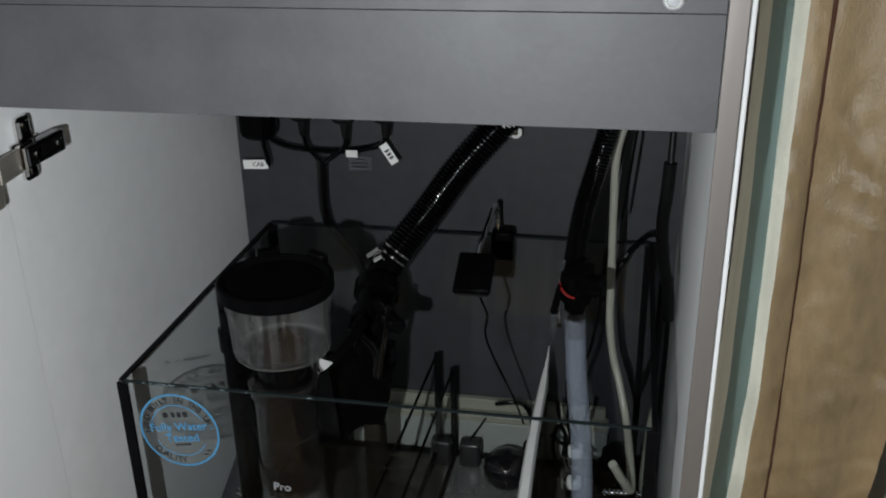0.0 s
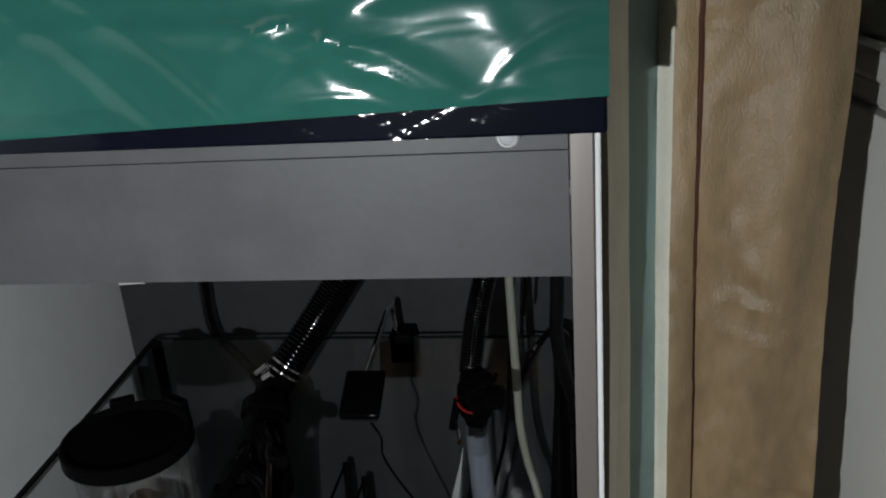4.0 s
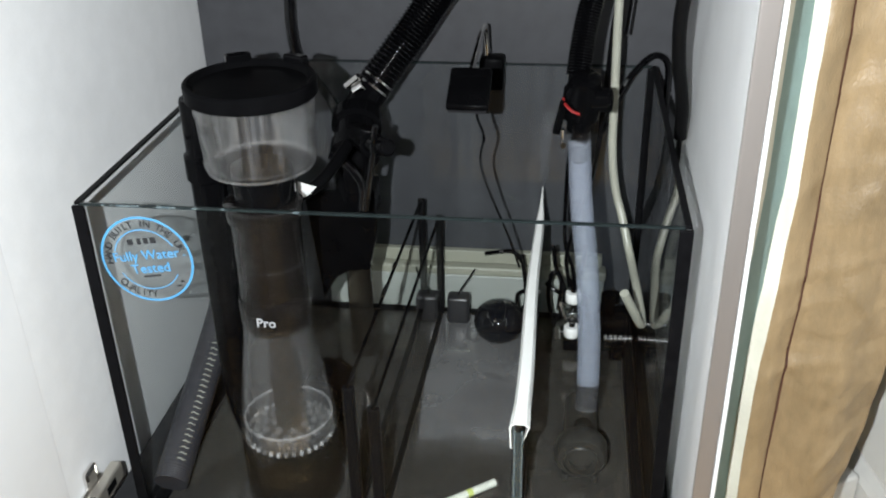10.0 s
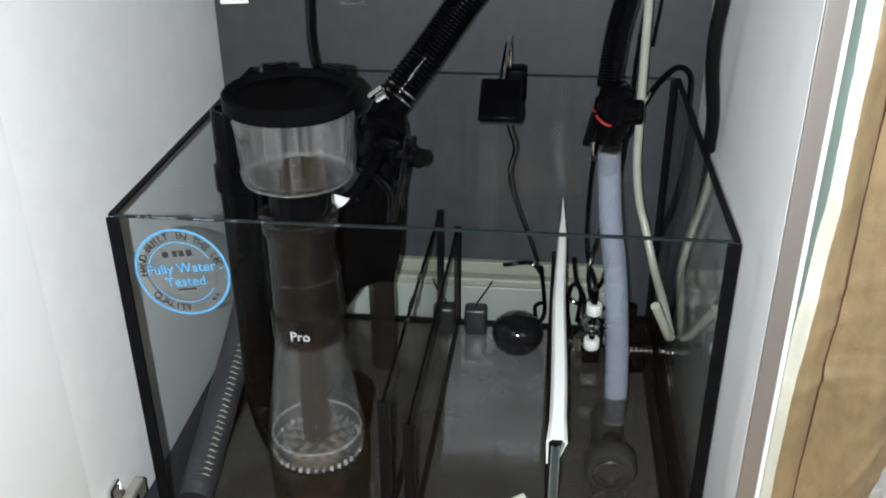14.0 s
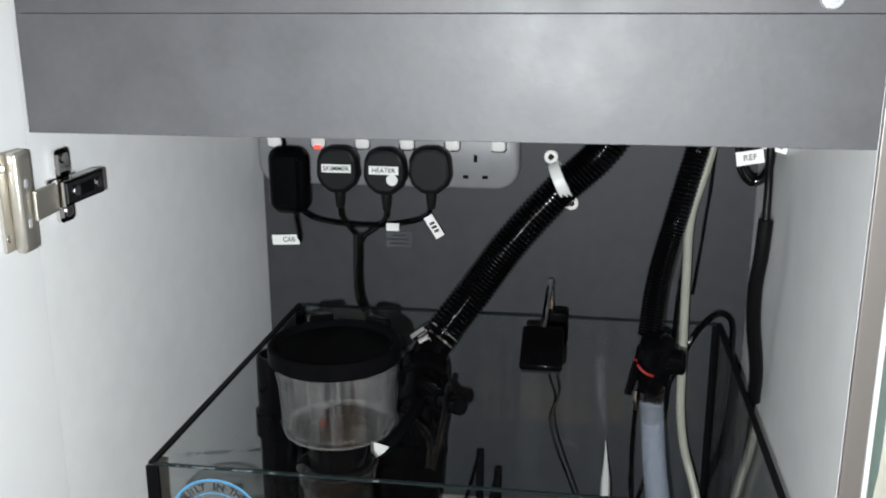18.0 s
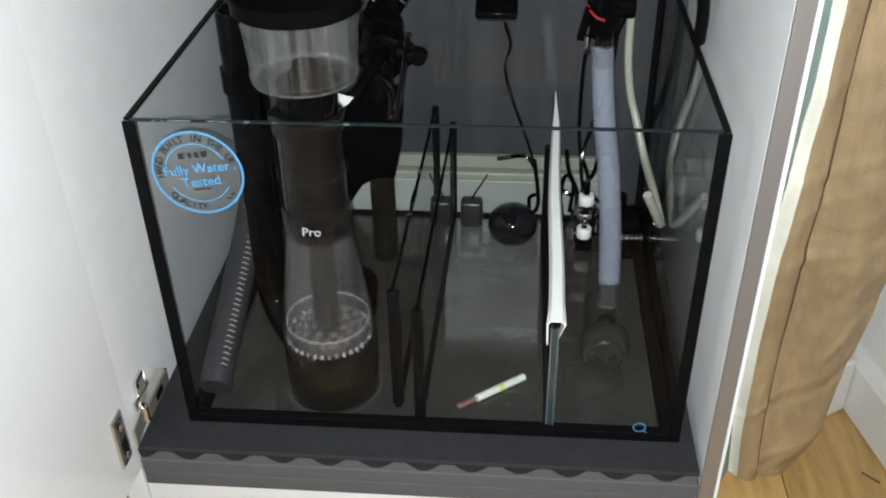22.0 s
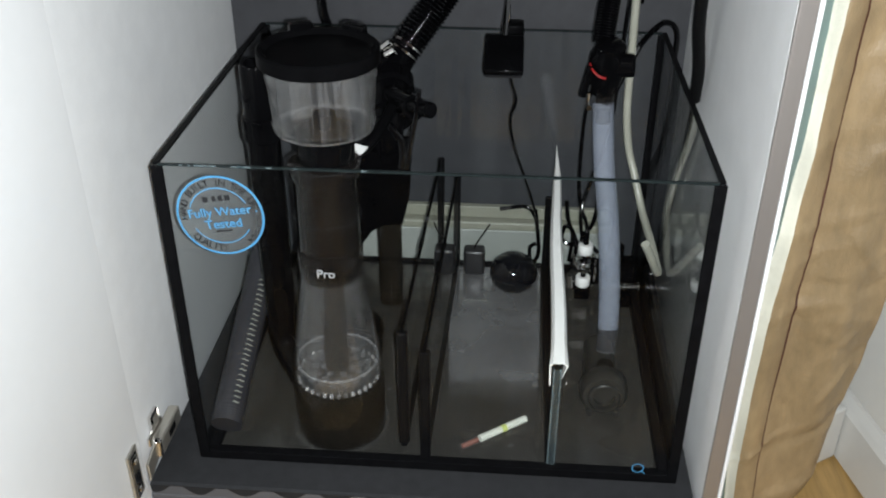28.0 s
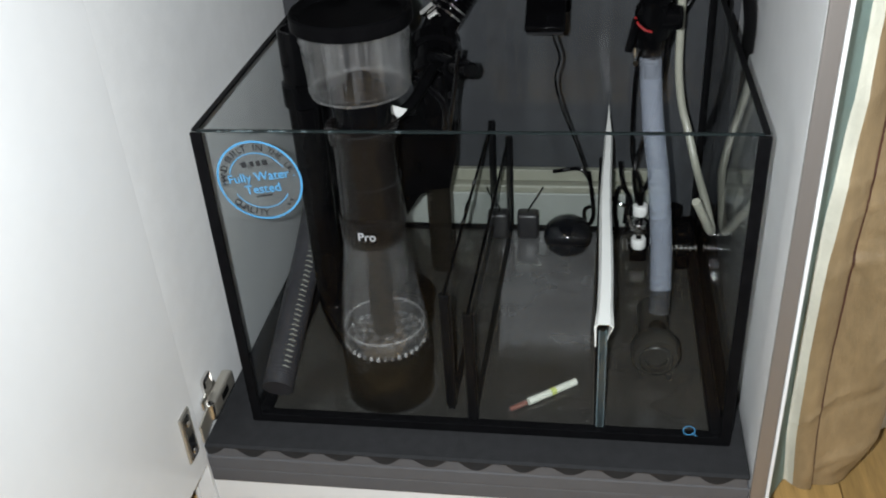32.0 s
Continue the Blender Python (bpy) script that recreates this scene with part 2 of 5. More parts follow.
rng = nt.nodes.new("ShaderNodeMapRange")
rng.inputs["To Min"].default_value, rng.inputs["To Max"].default_value = 0.75, 1.2
base = nt.nodes["Principled BSDF"].inputs["Base Color"]
nt.links.new(info.outputs["Random"], rng.inputs[0])
nt.links.new(rng.outputs[0], tone.inputs["Value"])
nt.links.new(base.links[0].from_socket, tone.inputs["Color"])
nt.links.new(tone.outputs[0], base)
M_OAKJ = mat("oak_joint", (0.09, 0.05, 0.025), 0.7, vary=0.2, scale=20)
M_PINE = mat("pale_wood", (0.50, 0.33, 0.17), 0.6, vary=0.2, scale=12, stretch=(1, 6, 6))
M_TRIM = mat("black_gloss_trim", (0.004, 0.005, 0.011), 0.4, spec=0.02, vary=0.2, scale=20)

# ---- mesh helpers ----


def part(name, bm, material, parent=None, label="", smooth=False):
    me = bpy.data.meshes.new(name)
    bm.to_mesh(me)
    bm.free()
    me.materials.append(material)
    if smooth:
        for p in me.polygons:
            p.use_smooth = True
        me.set_sharp_from_angle(angle=radians(40))
    ob = new(name, me)
    if parent:
        ob.parent = parent
    if label:
        ob["label"] = label
    return ob


def thing(name, label, category, group="", kind=""):
    return tagged(new(name), label, category, group, kind)


def box(x0, x1, y0, y1, z0, z1, bevel=0.0, seg=2, bm=None):
    b = bmesh.new()
    bmesh.ops.create_cube(b, size=1)
    for v in b.verts:
        v.co = ((x0 + x1) / 2 + v.co.x * (x1 - x0), (y0 + y1) / 2 + v.co.y * (y1 - y0), (z0 + z1) / 2 + v.co.z * (z1 - z0))
    if bevel:
        bmesh.ops.bevel(b, geom=b.edges[:], offset=bevel, segments=seg, affect="EDGES", profile=0.5)
    return join(bm, b)


def join(bm, b):
    if bm is None:
        return b
    me = bpy.data.meshes.new("tmp")
    b.to_mesh(me)
    b.free()
    bm.from_mesh(me)
    bpy.data.meshes.remove(me)
    return bm


def moved(bm, m):
    bmesh.ops.transform(bm, matrix=m, verts=bm.verts)
    return bm


def lathe(profile, seg=40, at=(0, 0, 0), turn=None, bm=None):
    """Turns (radius, height) pairs round the z axis."""
    b = bmesh.new()
    rings = []
    for r, z in profile:
        if r < 1e-5:
            rings.append([b.verts.new((0, 0, z))])
        else:
            rings.append([b.verts.new((r * math.cos(2 * math.pi * k / seg), r * math.sin(2 * math.pi * k / seg), z)) for k in range(seg)])
    for a, c in zip(rings, rings[1:]):
        for k in range(seg):
            n = (k + 1) % seg
            if len(a) == 1 and len(c) == 1:
                continue
            if len(a) == 1:
                b.faces.new((a[0], c[n], c[k]))
            elif len(c) == 1:
                b.faces.new((a[k], a[n], c[0]))
            else:
                b.faces.new((a[k], a[n], c[n], c[k]))
    bmesh.ops.recalc_face_normals(b, faces=b.faces)
    if turn is not None:
        moved(b, turn)
    moved(b, Matrix.Translation(at))
    return join(bm, b)


def along(a, c):
    """The turn that brings the z axis onto the way from a to c."""
    return (Vector(c) - Vector(a)).to_track_quat("Z", "Y").to_matrix().to_4x4()


def rod(a, c, r, seg=20, bevel=0.0, bm=None, r2=None):
    n = (Vector(c) - Vector(a)).length
    e = min(bevel, r * 0.5, n * 0.4)
    s = r if r2 is None else r2
    prof = [(0, 0), (r - e, 0), (r, e), (s, n - e), (s - e, n), (0, n)] if e else [(0, 0), (r, 0), (s, n), (0, n)]
    return lathe(prof, seg, a, along(a, c), bm)


def curve_points(pts, n):
    """A smooth run of n points through the given ones."""
    p = [Vector(q) for q in pts]
    p = [p[0] * 2 - p[1]] + p + [p[-1] * 2 - p[-2]]
    out = []
    k = len(p) - 3
    for i in range(n):
        u = i / (n - 1) * k
        s = min(int(u), k - 1)
        t = u - s
        a, b, c, d = p[s:s + 4]
        out.append(0.5 * ((2 * b) + (c - a) * t + (2 * a - 5 * b + 4 * c - d) * t * t + (3 * b - a - 3 * c + d) * t ** 3))
    return out


def tube(pts, r, n=40, seg=12, ribs=0, depth=0.0, bm=None, flat=1.0):
    """A tube along a smooth run; ribs: how many rings stand proud."""
    if ribs:
        n = ribs * 8 + 1
    run = curve_points(pts, n)
    b = bmesh.new()
    rings = []
    up = Vector((0.3, 0.1, 1)).normalized()
    side = None
    for i, q in enumerate(run):
        way = (run[min(i + 1, n - 1)] - run[max(i - 1, 0)]).normalized()
        side = way.cross(up if side is None else side.cross(way)).normalized() if side is not None else way.cross(up).normalized()
        top = side.cross(way)
        rad = r(i / (n - 1)) if callable(r) else r
        if ribs:
            rad -= depth * (0, 0, 0.3, 0.65, 1.0, 0.75, 0.5, 0.25)[i % 8]
        rings.append([b.verts.new(q + (side * math.cos(2 * math.pi * k / seg) + top * math.sin(2 * math.pi * k / seg) * flat) * rad) for k in range(seg)])
    for a, c in zip(rings, rings[1:]):
        for k in range(seg):
            b.faces.new((a[k], a[(k + 1) % seg], c[(k + 1) % seg], c[k]))
    b.faces.new(rings[0][::-1])
    b.faces.new(rings[-1])
    bmesh.ops.recalc_face_normals(b, faces=b.faces)
    if ribs:
        for ring in rings:
            for k in range(seg):
                b.edges.get((ring[k], ring[(k + 1) % seg])).smooth = False
    return join(bm, b)


def words(name, text, size, m, material, parent, align="CENTER"):
    cu = bpy.data.curves.new(name, "FONT")
    cu.body, cu.size, cu.align_x, cu.align_y, cu.extrude = text, size, align, "CENTER", 0.0002
    cu.offset = size * 0.007
    tmp = bpy.data.objects.new(name, cu)
    scene.collection.objects.link(tmp)
    me = bpy.data.meshes.new_from_object(tmp.evaluated_get(bpy.context.evaluated_depsgraph_get()))
    bpy.data.objects.remove(tmp)
    me.materials.clear()
    me.materials.append(material)
    me.transform(m)
    ob = new(name, me)
    ob.parent = parent
    return ob


def struct(name, bm, material, label, category):
    return tagged(part(name, bm, material), label, category, kind="structure")


# ---- room ----
W, D, TOP = 0.562, 0.472, 0.845
XO, XL = 0.580, -0.018
floor = struct("floor", box(-2.2, 2.3, -3.2, 0.60, -0.06, -0.013), M_OAKJ, "golden oak laminate floor of long narrow boards", "floor")
struct("wall_back", box(-2.2, 0.78, 0.53, 0.63, 0, 2.4), M_WALL, "cream painted plaster wall behind the cabinet", "wall")
SIDE = pose(0.801, 0.238, 0, 0, 0, 12.0)  # the side wall stands at an angle; its x axis points out of the room
struct("wall_right", moved(box(0.0, 0.1, -3.58, 0.32, 0, 2.4), SIDE), M_RWALL, "pale painted plaster wall beside the curtain", "wall")
struct("wall_left", box(-2.3, -2.2, -3.2, 0.63, 0, 2.4), M_WALL, "cream painted plaster wall of the room", "wall")
struct("wall_front", box(-2.2, 2.3, -3.3, -3.2, 0, 2.4), M_WALL, "cream painted plaster wall of the room", "wall")
struct("ceiling", box(-2.3, 2.3, -3.3, 0.63, 2.4, 2.5), M_SKIRT, "plain white painted ceiling", "ceiling")


def skirting(a0, a1, along_x, face):
    bm = bmesh.new()
    prof = [(0, 0), (0.016, 0), (0.016, 0.068), (0.012, 0.076), (0.006, 0.084), (0, 0.086)]
    ends = []
    for a in (a0, a1):
        ends.append([bm.verts.new((a, face - d, z) if along_x else (face - d, a, z)) for d, z in prof])
    for k in range(len(prof)):
        n = (k + 1) % len(prof)
        bm.faces.new((ends[0][k], ends[0][n], ends[1][n], ends[1][k]))
    bm.faces.new(ends[0])
    bm.faces.new(ends[1][::-1])
    bmesh.ops.recalc_face_normals(bm, faces=bm.faces)
    return bm


struct("baseboard", skirting(-2.2, 0.66, True, 0.53), M_SKIRT, "white painted skirting board along the wall", "skirting board")
struct("baseboard_side", moved(skirting(-3.5, 0.30, False, 0.0), SIDE), M_SKIRT, "white painted skirting board along the side wall", "skirting board")
struct("wall_panel", moved(box(-0.013, 0, -3.5, 0.30, 0.098, 0.785, 0.0015), SIDE), M_RWALL, "pale painted panel over a shadow gap above the skirting", "wall panel")
bm = moved(box(-0.022, 0, -1.8, 0.3, 0.812, 0.838, 0.006, bm=box(-0.010, 0, -1.8, 0.3, 0.79, 0.811, 0.004)), SIDE)
struct("trim", bm, M_SKIRT, "white painted window board with rounded edge", "window board")

# ---- cabinet ----
def splayed(b):
    """The inner face of the right side stands a little out of square."""
    for v in b.verts:
        if W - 0.004 < v.co.x < W + 0.004:
            v.co.x += 0.0128 * v.co.y / 0.5
    return b


cabinet = thing("aquarium_cabinet", "white gloss aquarium cabinet with grey inner boards and open door", "cabinet")
part("side_panel", box(XL, -0.0005, 0.0, 0.50, 0.0, TOP), M_PANEL, cabinet)
part("side_panel", splayed(box(W, XO - 0.0042, 0.004, 0.50, 0.0, TOP)), M_PANEL, cabinet)
part("outer_panel", box(XO - 0.0036, XO, -0.001, 0.50, 0.0, TOP, 0.0012), M_WHITE, cabinet, "glossy white outer cladding")
part("outer_panel", box(XL - 0.006, XL - 0.001, 0.0, 0.50, 0.0, TOP, 0.0012), M_WHITE, cabinet, "glossy white outer cladding")
part("edge_strip", box(W, XO - 0.0042, -0.001, 0.0035, 0.0, TOP, 0.0008), M_TAUPE, cabinet, "taupe edge band")
part("base_panel", splayed(box(0.0005, W - 0.0005, 0.0, D, 0.0935, 0.112, 0.002)), M_BASE, cabinet, "slate grey base board")
part("base_lip", box(0.004, W - 0.004, 0.0, 0.004, 0.1122, 0.1246, 0.0008), M_BASE, cabinet, "slate grey lip")
part("base_strip", box(0.0005, W - 0.0005, 0.0015, 0.03, 0.0735, 0.093, 0.0015), M_BASE, cabinet, "slate grey edge strip")
part("plinth", box(0.0005, W - 0.0005, 0.004, 0.022, 0.0, 0.0730), M_WHITE, cabinet, "white plinth board")
part("back_panel", splayed(box(0.0005, W - 0.0005, D, D + 0.012, 0.1125, TOP - 0.02)), M_GREY, cabinet, "dark grey back board")
part("top_panel", splayed(box(0.0005, W - 0.0005, 0.024, 0.50, TOP - 0.019, TOP)), M_GREY, cabinet)
part("front_rail", box(0.0005, W - 0.0005, 0.003, 0.021, 0.747, 0.8279, 0.0005), M_RAIL, cabinet, "grey front rail board")
part("top_rail", box(0.0005, W - 0.0005, 0.0033, 0.021, 0.8281, TOP, 0.0005), M_RAIL, cabinet, "grey upper rail strip")
cap = part("screw_cap", lathe([(0, -0.003), (0.0045, -0.003), (0.0068, -0.0022), (0.0075, 0.0)], 24), M_GPLAS, cabinet, "pale plastic screw cap", True)
cap.matrix_local = pose(0.5265, 0.0033, 0.8375, -90)
part("cap_ring", lathe([(0.0045, -0.0034), (0.005, -0.0042), (0.0058, -0.0034)], 24), M_WPLAS, cap, "", True)

door = part("door", moved(box(-0.0200, 0.0, -0.612, -0.0003, 0.10, 0.840), pose(0, 0, 0, 0, 0, -1)), M_WHITE, cabinet, "white gloss door standing wide open")


def hinge(z, parent, covered=True):
    h = part("hinge", box(0.0, 0.004, 0.014, 0.052, z - 0.006, z + 0.006, 0.0015), M_CHROME, parent, "chrome concealed hinge")
    part("mounting_plate", box(0.0, 0.005, 0.024, 0.045, z - 0.029, z + 0.026, 0.004), M_CHROME, h)
    # the uncovered hinge's arm is a paler metal, imitating its brightly lit top
    part("arm", moved(box(0.005, 0.017, 0.014, 0.070, -0.0095, 0.0095, 0.0022), pose(0, 0, z - 0.004)), M_STEEL if covered else M_NICKEL, h, "reflecting hinge arm")
    part("arm_slot", box(0.0168, 0.0174, 0.034, 0.052, z - 0.0085, z + 0.0005, 0.0002), M_SILI, h)
    part("link", moved(box(-0.001, 0.0015, -0.034, 0.018, -0.0105, 0.0105, 0.0008), pose(0.0105, 0.012, z - 0.005, 0, 0, 6)), M_NICKEL, h)
    part("knuckle", rod((0.012, 0.014, z - 0.014), (0.012, 0.014, z + 0.006), 0.0045, 16, 0.001), M_CHROME, h, "", True)
    part("cup_plate", box(0.0, 0.0030, -0.042 if covered else -0.036, -0.013, z - 0.034, z + (0.034 if covered else 0.026), 0.0014), M_NICKEL, h)
    if not covered:
        part("cup_flange", box(0.0030, 0.0046, -0.033, -0.019, z - 0.031, z + 0.022, 0.0006), M_STEEL, h, "dark reflecting cup flange")
        for dz in (-0.022, 0.014):
            part("screw", rod((0.0046, -0.026, z + dz), (0.0062, -0.026, z + dz), 0.0040, 14, 0.0008), M_CHROME, h)
        return h
    lip = part("cup_lip", box(0.0030, 0.0120, -0.034, -0.017, z - 0.036, z + 0.034, 0.0030, 3), M_NICKEL, h, "pale nickel hinge cup cover", True)
    for dz in (-0.016, 0.012):
        part("slot", box(0.0119, 0.0124, -0.0275, -0.0240, z + dz - 0.003, z + dz + 0.003, 0.0001), M_GPLAS, lip)
    for dz in (-0.024, 0.024):
        part("screw", rod((0.003, -0.0385, z + dz), (0.0045, -0.0385, z + dz), 0.0028, 14, 0.0008), M_CHROME, h)
    for dy in (0.028, 0.060):
        part("screw", rod((0.017, dy, z - 0.004), (0.0182, dy, z - 0.004), 0.0042, 14, 0.0008), M_CHROME, h)
    for dz in (-0.021, 0.019):
        part("screw", rod((0.005, 0.034, z + dz), (0.0065, 0.034, z + dz), 0.0042, 14, 0.0008), M_CHROME, h)
    return h


hinge(0.705, door)
hinge(0.168, door, False)

# foam mat with a wavy front edge
bm = bmesh.new()
n = 220
lo, hi = [], []
for i in range(n + 1):
    x = 0.003 + (W - 0.006) * i / n
    wave = 0.0105 * max(0.0, 0.62 * math.cos(2 * math.pi * (x - 0.101) / 0.0475) + 0.38) ** 0.85 * (0.9 + 0.2 * noise.noise(Vector((x * 12, 0, 0))))
    lo.append((bm.verts.new((x, -0.001, 0.1252 - wave)), bm.verts.new((x, -0.003, 0.1282))))
    hi.append((bm.verts.new((x, 0.465, 0.1125)), bm.verts.new((x, 0.465, 0.130)), bm.verts.new((x, 0.000, 0.130))))
for i in range(n):
    a, c = lo[i], lo[i + 1]
    p, q = hi[i], hi[i + 1]
    bm.faces.new((a[0], c[0], c[1], a[1]))
    bm.faces.new((a[1], c[1], q[2], p[2]))
    bm.faces.new((p[2], q[2], q[1], p[1]))
    bm.faces.new((a[0], p[0], q[0], c[0]))
    bm.faces.new((p[0], p[1], q[1], q[0]))
bmesh.ops.recalc_face_normals(bm, faces=bm.faces)
tagged(part("foam_mat", bm, M_MAT), "charcoal foam mat with wavy front edge under the sump", "mat")

# ---- sump ----
X1, X2, YF, YB, Z0, Z1 = 0.045, 0.5435, 0.0386, 0.4448, 0.130, 0.4747
G = 0.006
sump = thing("glass_sump", "empty glass sump tank with black silicone joints on the foam mat", "sump tank")


def pane(name, b, label=""):
    return part(name, b, M_GLASS, sump, label)


part("front_pane", box(X1 + G, X2 - G, YF, YF + G, Z0 + G, Z1), M_FRONT, sump)
part("back_pane", box(X1 + G, X2 - G, YB - G, YB, Z0 + G, Z1), M_BACKG, sump, "back pane with faint painted reflection streaks")
pane("side_pane", box(X1, X1 + G, YF, YB, Z0 + G, Z1))
part("side_pane", box(X2 - G, X2, YF, YB, Z0 + G, Z1), M_SIDE, sump)
part("base_pane", box(X1, X2, YF, YB, Z0, Z0 + G), M_FLOORG, sump, "glossy base pane over the dark mat")
# thin brown film, ragged round a paler middle painted for the back board's reflection
bm = bmesh.new()
COLS = 160


def film_rear(x, k):
    """How far back layer k of the film reaches at x."""
    a = min(1.0, max(0.0, (0.300 - x) / 0.022)) + min(1.0, max(0.0, (x - 0.404) / 0.006))
    rag = 0.016 * noise.noise(Vector((x * 30, 2.1 + k, 0))) + 0.005 * noise.noise(Vector((x * 110, 5.3, 0)))
    return min(YB - G - 0.002, 0.142 + 0.0085 * k + rag + 0.30 * min(1.0, a))


for k in range(6):
    z = Z0 + G + 0.0003 + 0.0001 * (6 - k)
    row = [(bm.verts.new((x, YF + G + 0.002, z)), bm.verts.new((x, film_rear(x, k), z))) for x in (X1 + G + 0.002 + (X2 - X1 - 2 * G - 0.004) * i / COLS for i in range(COLS + 1))]
    for p, q in zip(row, row[1:]):
        bm.faces.new((p[0], q[0], q[1], p[1]))
part("dirt_and_reflection_film", bm, M_FILM, sump, "thin brown dirt film round a paler patch painted for a reflection")
# silicone beads in the corners
for x, s in ((X1 - 0.0008, 1), (X2 + 0.0008, -1)):
    part("silicone_joint", box(min(x, x + s * 0.0108), max(x, x + s * 0.0108), YF - 0.0008, YF + 0.003, Z0 + 0.001, Z1 - 0.001, 0.001), M_SILI, sump)
    part("silicone_joint", box(min(x, x + s * 0.011), max(x, x + s * 0.011), YB - 0.010, YB + 0.0006, Z0 + 0.002, Z1 - 0.001, 0.001), M_SILI, sump)
    part("silicone_joint", box(min(x, x + s * 0.0075), max(x, x + s * 0.0075), YF, YB, Z0 - 0.0002, Z0 + 0.010, 0.001), M_SILI, sump)
    part("floor_bead", box(min(x + s * 0.0070, x + s * 0.0205), max(x + s * 0.0070, x + s * 0.0205), YF + G, YB - G, Z0 + G - 0.0002, Z0 + G + 0.0075, 0.003), M_SILI, sump, "black silicone bead along the floor joint")
    part("pane_edge", box(min(x + s * .0012, x + s * 0.0065), max(x + s * .0012, x + s * 0.0065), YF + 0.003, YB - 0.003, Z1 - 0.0012, Z1 + 0.0012), M_SILI, sump, "dark top edge of the side pane")
part("silicone_joint", box(X1, X2, YF - 0.0006, YF + 0.010, Z0 - 0.0002, Z0 + 0.011, 0.001), M_SILI, sump)
part("silicone_joint", box(X1, X2, YB - 0.010, YB + 0.0006, Z0 - 0.0002, Z0 + 0.010, 0.001), M_SILI, sump)
part("pane_edge", box(X1 + 0.006, X2 - 0.006, YF + 0.0006, YF + 0.0036, Z1 - 0.0008, Z1 + 0.001), M_EDGE, sump, "green-grey top edge of the front pane").visible_shadow = False
part("pane_edge", box(X1 + 0.006, X2 - 0.006, YB - G + 0.0006, YB - 0.0006, Z1 - 0.0008, Z1 + 0.001), M_EDGE, sump, "green-grey top edge of the back pane")


# short bright strips stand in for broken highlights along the front rim
rnd = random.Random(31)
for k in range(12):
    x = 0.070 + 0.175 * rnd.random() ** 1.3
    part("rim_glint", box(x, x + rnd.uniform(0.002, 0.009), YF - 0.0003, YF + 0.0016, Z1 - 0.0002, Z1 + 0.0013, 0.0004, 1), M_EDGEB, sump, "bright teal strip painted as a glint on the glass rim")


def slanted(b):
    for v in b.verts:
        v.co.x += 0.008 * (v.co.y - YF) / (YB - YF)
    return b


def baffle(x, z, zlow=Z0 + G):
    """Set a little out of square, so its rear edge stands further across."""
    b = part("baffle", slanted(box(x - 0.003, x + 0.003, YF + G + 0.001, YB - G - 0.001, zlow, z)), M_BAFF, sump, "clear glass baffle")
    part("baffle_edge", slanted(box(x - 0.0016, x + 0.0016, YF + G + 0.001, YB - G - 0.001, z, z + 0.0012)), M_BLACK, b, "dark polished top edge")
    part("bead", slanted(box(x - 0.0055, x + 0.0055, YF + G, YF + G + 0.007, zlow + 0.004, z, 0.002)), M_SILI, b, "black silicone bead")
    part("bead", slanted(box(x - 0.0045, x + 0.0045, YB - G - 0.007, YB - G, Z0 + G + 0.002, z + 0.002, 0.002)), M_SILI, b, "black silicone bead")
    part("foot_bead", slanted(box(x - 0.0032, x + 0.0032, YF + G + 0.001, YB - G - 0.001, zlow - 0.0004, zlow + 0.0022, 0.0006)), M_SILI, b, "black silicone bead along the lower edge")
    return b


b1 = baffle(0.262, 0.300, 0.155)
# chrome slivers put where the baffle's edge glints
for y0, y1 in ((0.200, 0.224), (0.176, 0.182), (0.262, 0.272)):
    part("edge_glint", slanted(box(0.2594, 0.2646, y0, y1, 0.3016, 0.3028, 0.0005)), M_CHROME, b1, "chrome sliver imitating a glint on the glass edge")
baffle(0.284, 0.278)
dv_mesh = box(0.4125, 0.4185, YF + G + 0.001, YB - G - 0.001, Z0 + G, 0.268)
for v in dv_mesh.verts:
    if v.co.y > 0.3:
        v.co.x += 0.004
        v.co.z += 0.0525 if v.co.z > 0.2 else 0.0
dv = part("divider", dv_mesh, M_GLASS, sump, "clear glass divider")
part("front_edge", box(0.4120, 0.4180, YF + G, YF + G + 0.004, Z0 + G, 0.262, 0.001), M_TEAL, dv, "dark polished front edge")
for x0, x1 in ((0.4105, 0.4122), (0.4166, 0.4188)):
    part("edge_streak", box(x0, x1, YF + G + 0.0002, YF + G + 0.0032, Z0 + G, 0.264, 0.0006), M_EDGEB, dv, "pale glassy streak")
part("foot_bead", box(0.4090, 0.4200, YF + G + 0.004, YB - G - 0.004, Z0 + G - 0.0002, Z0 + G + 0.0055, 0.002), M_SILI, dv, "black silicone bead along the lower edge")
part("bead", box(0.4100, 0.4200, YB - G - 0.006, YB - G, Z0 + G + 0.004, 0.250, 0.002), M_SILI, dv, "black silicone bead")
